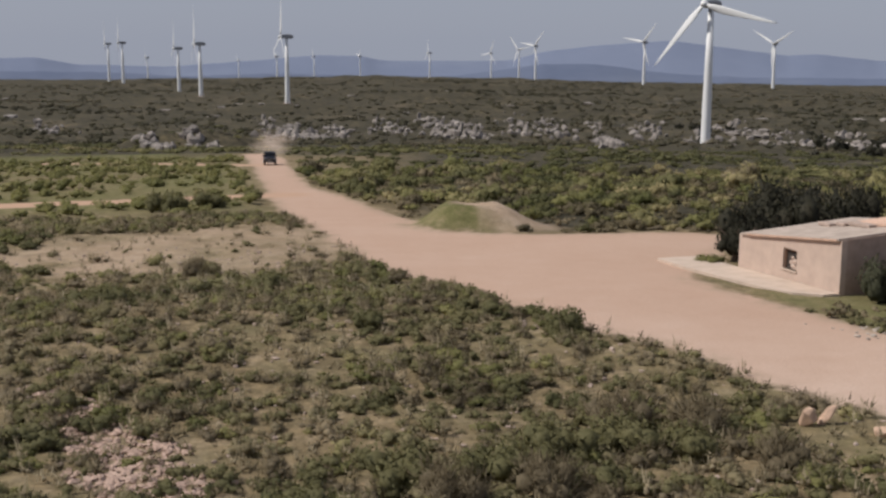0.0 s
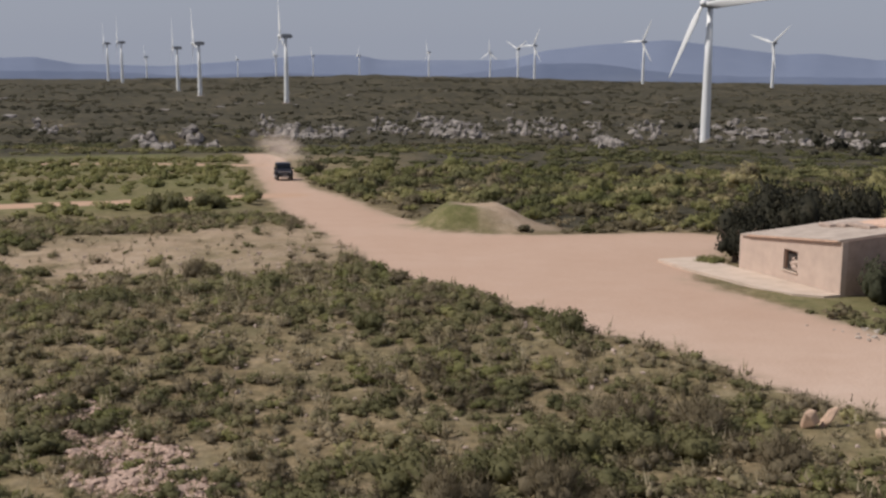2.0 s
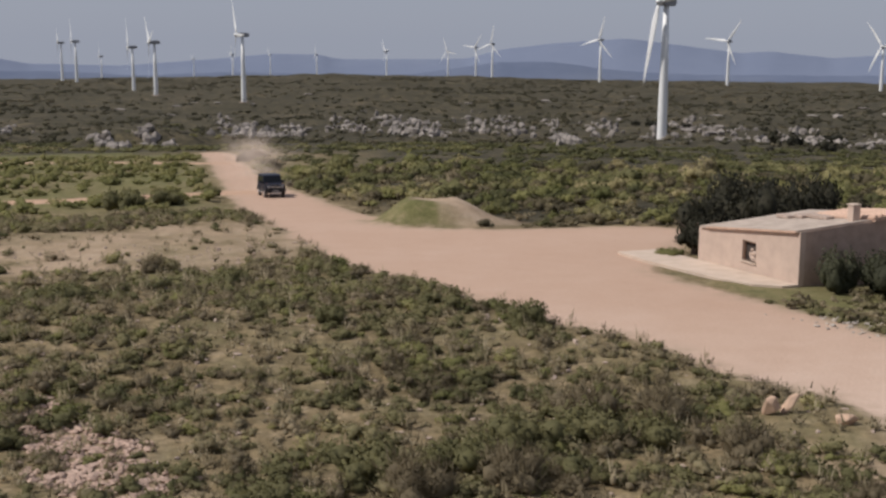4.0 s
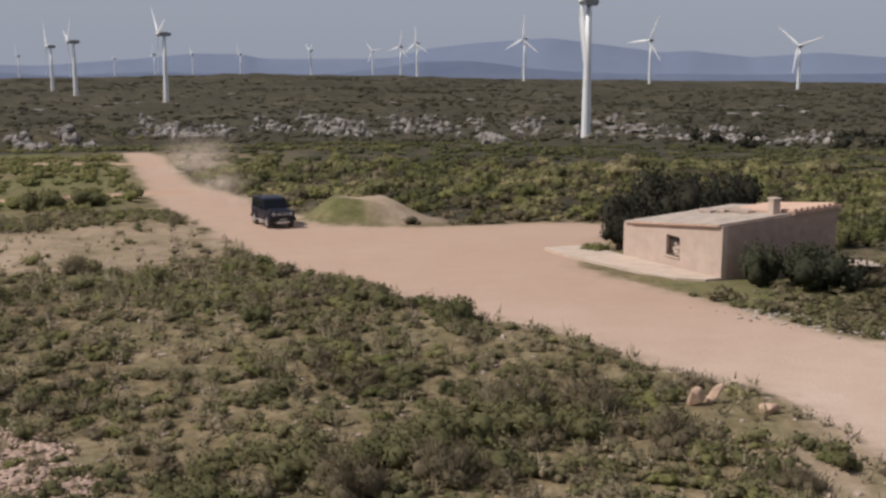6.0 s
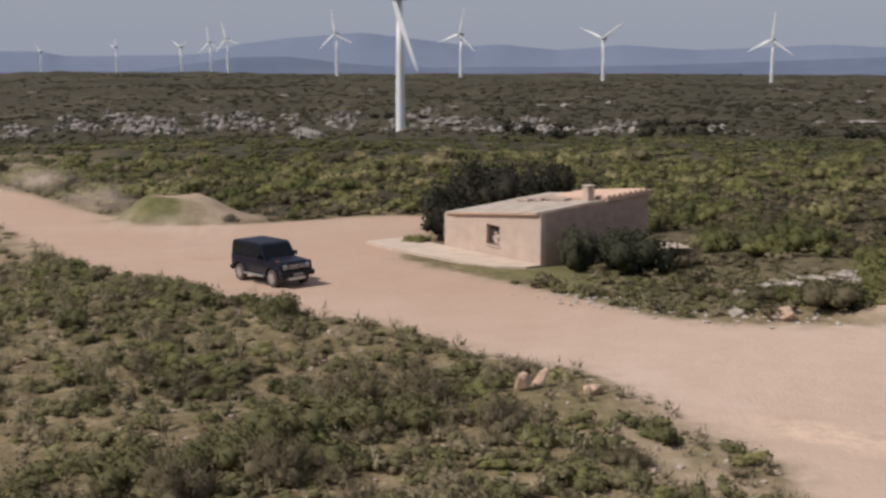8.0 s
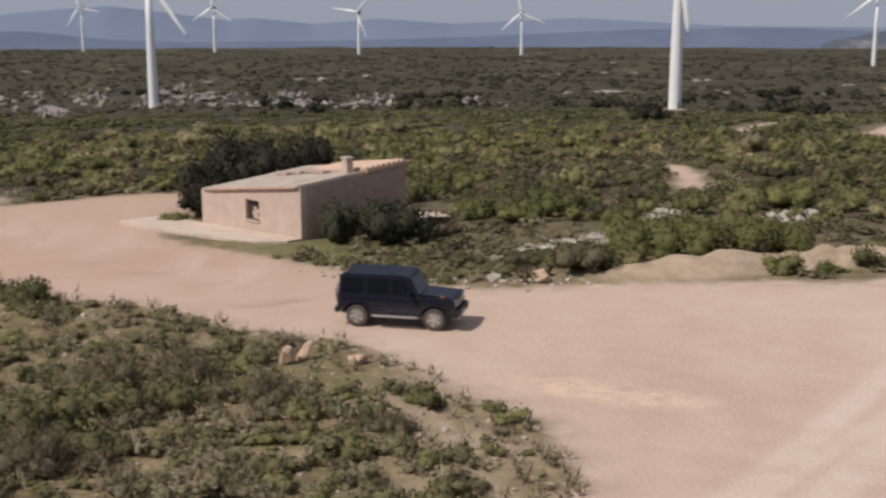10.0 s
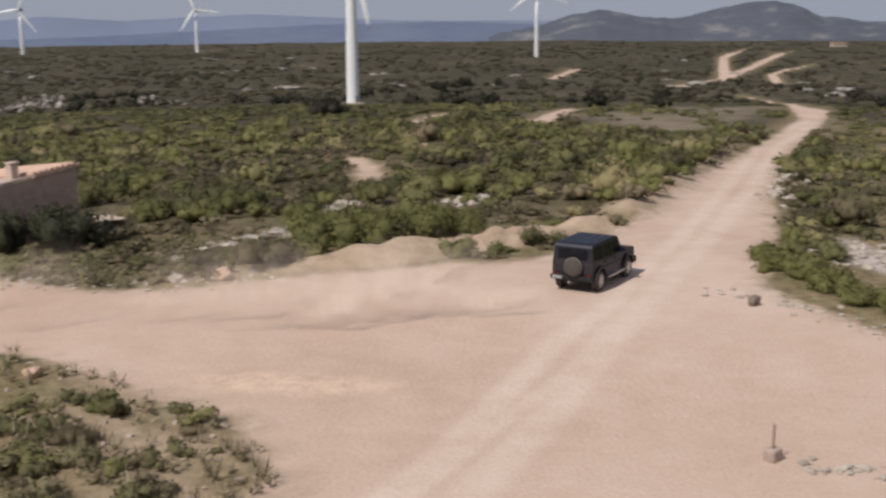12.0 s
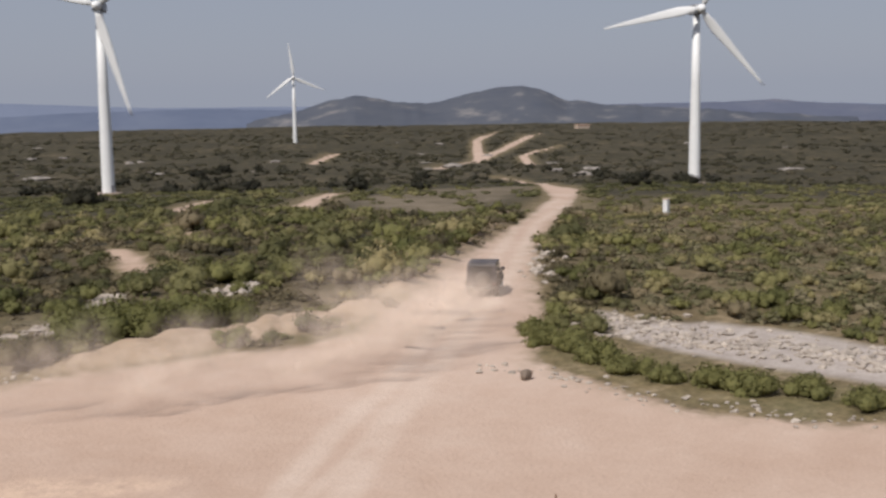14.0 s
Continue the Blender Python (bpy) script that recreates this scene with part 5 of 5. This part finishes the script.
rock(10.9, 33.9, 0.40, 0.32, 0.46, WARM_STONE, "upright reddish-tan rock on the verge", 18)
rock(11.5, 34.1, 0.24, 0.22, 0.52, WARM_STONE, "leaning tan rock beside a taller one", 52)
rock(12.8, 33.0, 0.42, 0.36, 0.28, WARM_STONE, "rounded tan rock on the verge")
rock(23.6, 40.0, 0.62, 0.45, 0.38, WARM_STONE, "yellowish boulder at the edge of the dirt")
rock(21.9, 40.9, 0.40, 0.35, 0.25, LIME, "pale boulder at the edge of the dirt")
rock(35.3, 23.6, 0.35, 0.30, 0.30, plain("dark_stone", (0.16, 0.12, 0.09)), "dark stone at the corner of the dirt road")
rock(45.2, 40.2, 0.35, 0.3, 0.3, plain("brown_stone", (0.2, 0.14, 0.1)), "brown stone on the earth bank")

# stake in a stone, marker post, far cabin, brush heap
stake = thing("stake", "thin weathered stake wedged in stones", "stake", at=pose(23.2, 14.8, 0))
part("pole", lathe([(0.03, -0.1), (0.025, 0.9)], 8), OLD_WOOD, stake)
part("stone", box(-0.2, 0.2, -0.16, 0.16, -0.05, 0.3, 0.07), GRAVEL, stake)
post = thing("marker_post", "white painted marker block in the scrub", "post", at=pose(115.7, 58.1, height_at(115.7, 58.1)))
part("block", box(-0.32, 0.32, -0.26, 0.26, -0.2, 2.0, 0.05), WHITE, post)
part("cap", box(-0.38, 0.38, -0.32, 0.32, 1.98, 2.1, 0.03), CONCRETE, post)
cabin = thing("cabin", "small pale flat-roofed cabin far off on the plateau", "building", at=pose(1126, 664, height_at(1126, 664), 0, 0, -30))
part("wall", box(-7, 7, -4, 4, -4, 4.5), CONCRETE, cabin)
part("roof", box(-7.5, 7.5, -4.5, 4.5, 4.5, 5.2), ROOF_TILE, cabin)


def brush_heap():
    heap = thing("brush_heap", "heap of dry branches and a pale board beside the hut", "heap", at=pose(24.9, 52.2, height_at(24.9, 52.2)))
    v, f, nor = shrub_model(7, 500, 0.14, twiggy=0.7)
    mesh_object("branch_tangle", v * (1.7, 1.2, 1.0), f, LEAF_TWIG, heap, attrs={"tint": RNG.uniform(0, 0.25, len(v))})
    part("board", box(-1.1, 0.9, -0.45, 0.45, 0.0, 0.05), CONCRETE, heap, "pale board").matrix_basis = pose(-0.5, -0.2, 0.98, 8, 6, 20)


brush_heap()


# ---- dust ----
def dust_material():
    m = Mat("dust", 1.0, spec=0.0)
    m.color((0.68, 0.535, 0.435))
    n = m.ramp(m.noise(0.9, 5, 0.6), [(0.32, (0.15,) * 3), (0.68, (1,) * 3)])
    m.put(m.b, "Alpha", m.math("MULTIPLY", m.attr("soft"), n))
    return m.m


DUST = dust_material()
PUFFS = []


def puff_mesh(k, dense):
    r = np.linspace(0, 1, 9)
    a = np.linspace(0, 2 * math.pi, 25)[:-1]
    rr, aa = np.meshgrid(r, a, indexing="ij")
    wob = 1 + 0.22 * np.sin(3 * aa + k) + 0.14 * np.sin(5 * aa + 2.3 * k)
    x, z = rr * np.cos(aa) * wob * 1.35, rr * np.sin(aa) * wob * 0.8
    y = -0.5 * (1 - rr ** 2) + 0.12 * np.sin(4 * x + k) * np.cos(5 * z)
    soft = dense * (1 - rr ** 2) ** 1.4 * np.clip((z + 0.62) / 0.55, 0, 1) ** 1.5
    i, j = np.meshgrid(np.arange(8), np.arange(24), indexing="ij")
    q = np.stack([i * 24 + j, (i + 1) * 24 + j, (i + 1) * 24 + (j + 1) % 24, i * 24 + (j + 1) % 24], 2).reshape(-1, 4)
    return np.stack([x, y, z], 2).reshape(-1, 3), q, soft.ravel()


def build_dust():
    """Each puff is raised from the road as the car passes, drifts downwind and settles again."""
    tk = -3.0
    k = 0
    while tk < 13.9:
        late = np.clip((tk - 10.1) / 1.0, 0, 1)
        size = (1.9 + 0.6 * math.sin(k * 2.1)) * (1.25 if tk < 4 else 0.85) + 0.2 * late + (0.8 if 12.0 < tk < 12.8 else 0.0)
        v, q, soft = puff_mesh(k, 0.27 + 0.16 * late)
        ob = mesh_object("dust_puff", v * size, q, DUST, smooth=True, attrs={"soft": soft}, normals=np.tile((0.0, -0.25, 0.97), (len(v), 1)))
        tagged(ob, "thin pale tan dust cloud drifting behind the car", "dust", "dust trail")
        PUFFS.append((ob, tk, size, k))
        tk += 0.42 if tk < 10.3 else 0.2
        k += 1


build_dust()


def motions():
    rows = []
    for t, x, y, head in DRIVE:
        fore, aft = [height_at(x + k * math.cos(radians(head)), y + k * math.sin(radians(head))) for k in (1.4, -1.4)]
        tip = math.degrees(math.atan2(fore - aft, 2.8))
        rows.append((t, pose(x, y, (fore + aft) / 2, 0, 0, head) @ pose(0, 0, 0, 0, -tip, 0)))
    walk(CAR, rows)
    ts = np.arange(0, 14.001, 1 / 30)
    xs = np.interp(ts, [d[0] for d in DRIVE], [d[1] for d in DRIVE])
    ys = np.interp(ts, [d[0] for d in DRIVE], [d[2] for d in DRIVE])
    roll = np.degrees(np.concatenate([[0], np.cumsum(np.hypot(np.diff(xs), np.diff(ys)))]) / 0.39)
    for wheel, (x, y, z) in WHEELS:
        walk(wheel, [(t, pose(x, y, z, 0, a, 0)) for t, a in zip(ts, roll)])
    for rotor, base, start, speed in ROTORS:
        walk(rotor, [(t, base @ pose(0, 0, 0, 0, start + speed * t, 0)) for t in np.arange(0, 14.01, 0.5)])

    times = [d[0] for d in DRIVE]
    for ob, tk, size, k in PUFFS:
        # the car came down the far road before the clip begins
        x = np.interp(tk, times, [d[1] for d in DRIVE]) + min(0, tk) * -(-3.6)
        y = np.interp(tk, times, [d[2] for d in DRIVE]) - min(0, tk) * 20.0
        head = radians(np.interp(tk, times, [d[3] for d in DRIVE]))
        side = 0.7 * math.sin(k * 4.7)
        x, y = x - 3.5 * math.cos(head) + side * math.sin(head), y - 3.5 * math.sin(head) - side * math.cos(head)
        ground = height_at(x, y)
        face = math.degrees(math.atan2(y, x)) - 90
        low = ground - 1.6 * size
        rows = []
        for t in np.arange(0, 14.01, 0.5):
            age = t - tk
            up = np.clip(age / 0.4, 0, 1)
            sink = np.clip((age - 3.8) / 1.6, 0, 1) if tk < 8.5 else 0.0
            z = low + (2.12 * size + 0.12 * size * np.clip(age, 0, 4)) * up * (1 - sink)
            if age <= 0:
                z = low
            drift = 1.1 * np.clip(age, 0, 6) ** 0.8
            rows.append((t, pose(x + 0.9 * drift, y + 0.1 * drift, z, 0, 0, face)))
        walk(ob, rows)


motions()
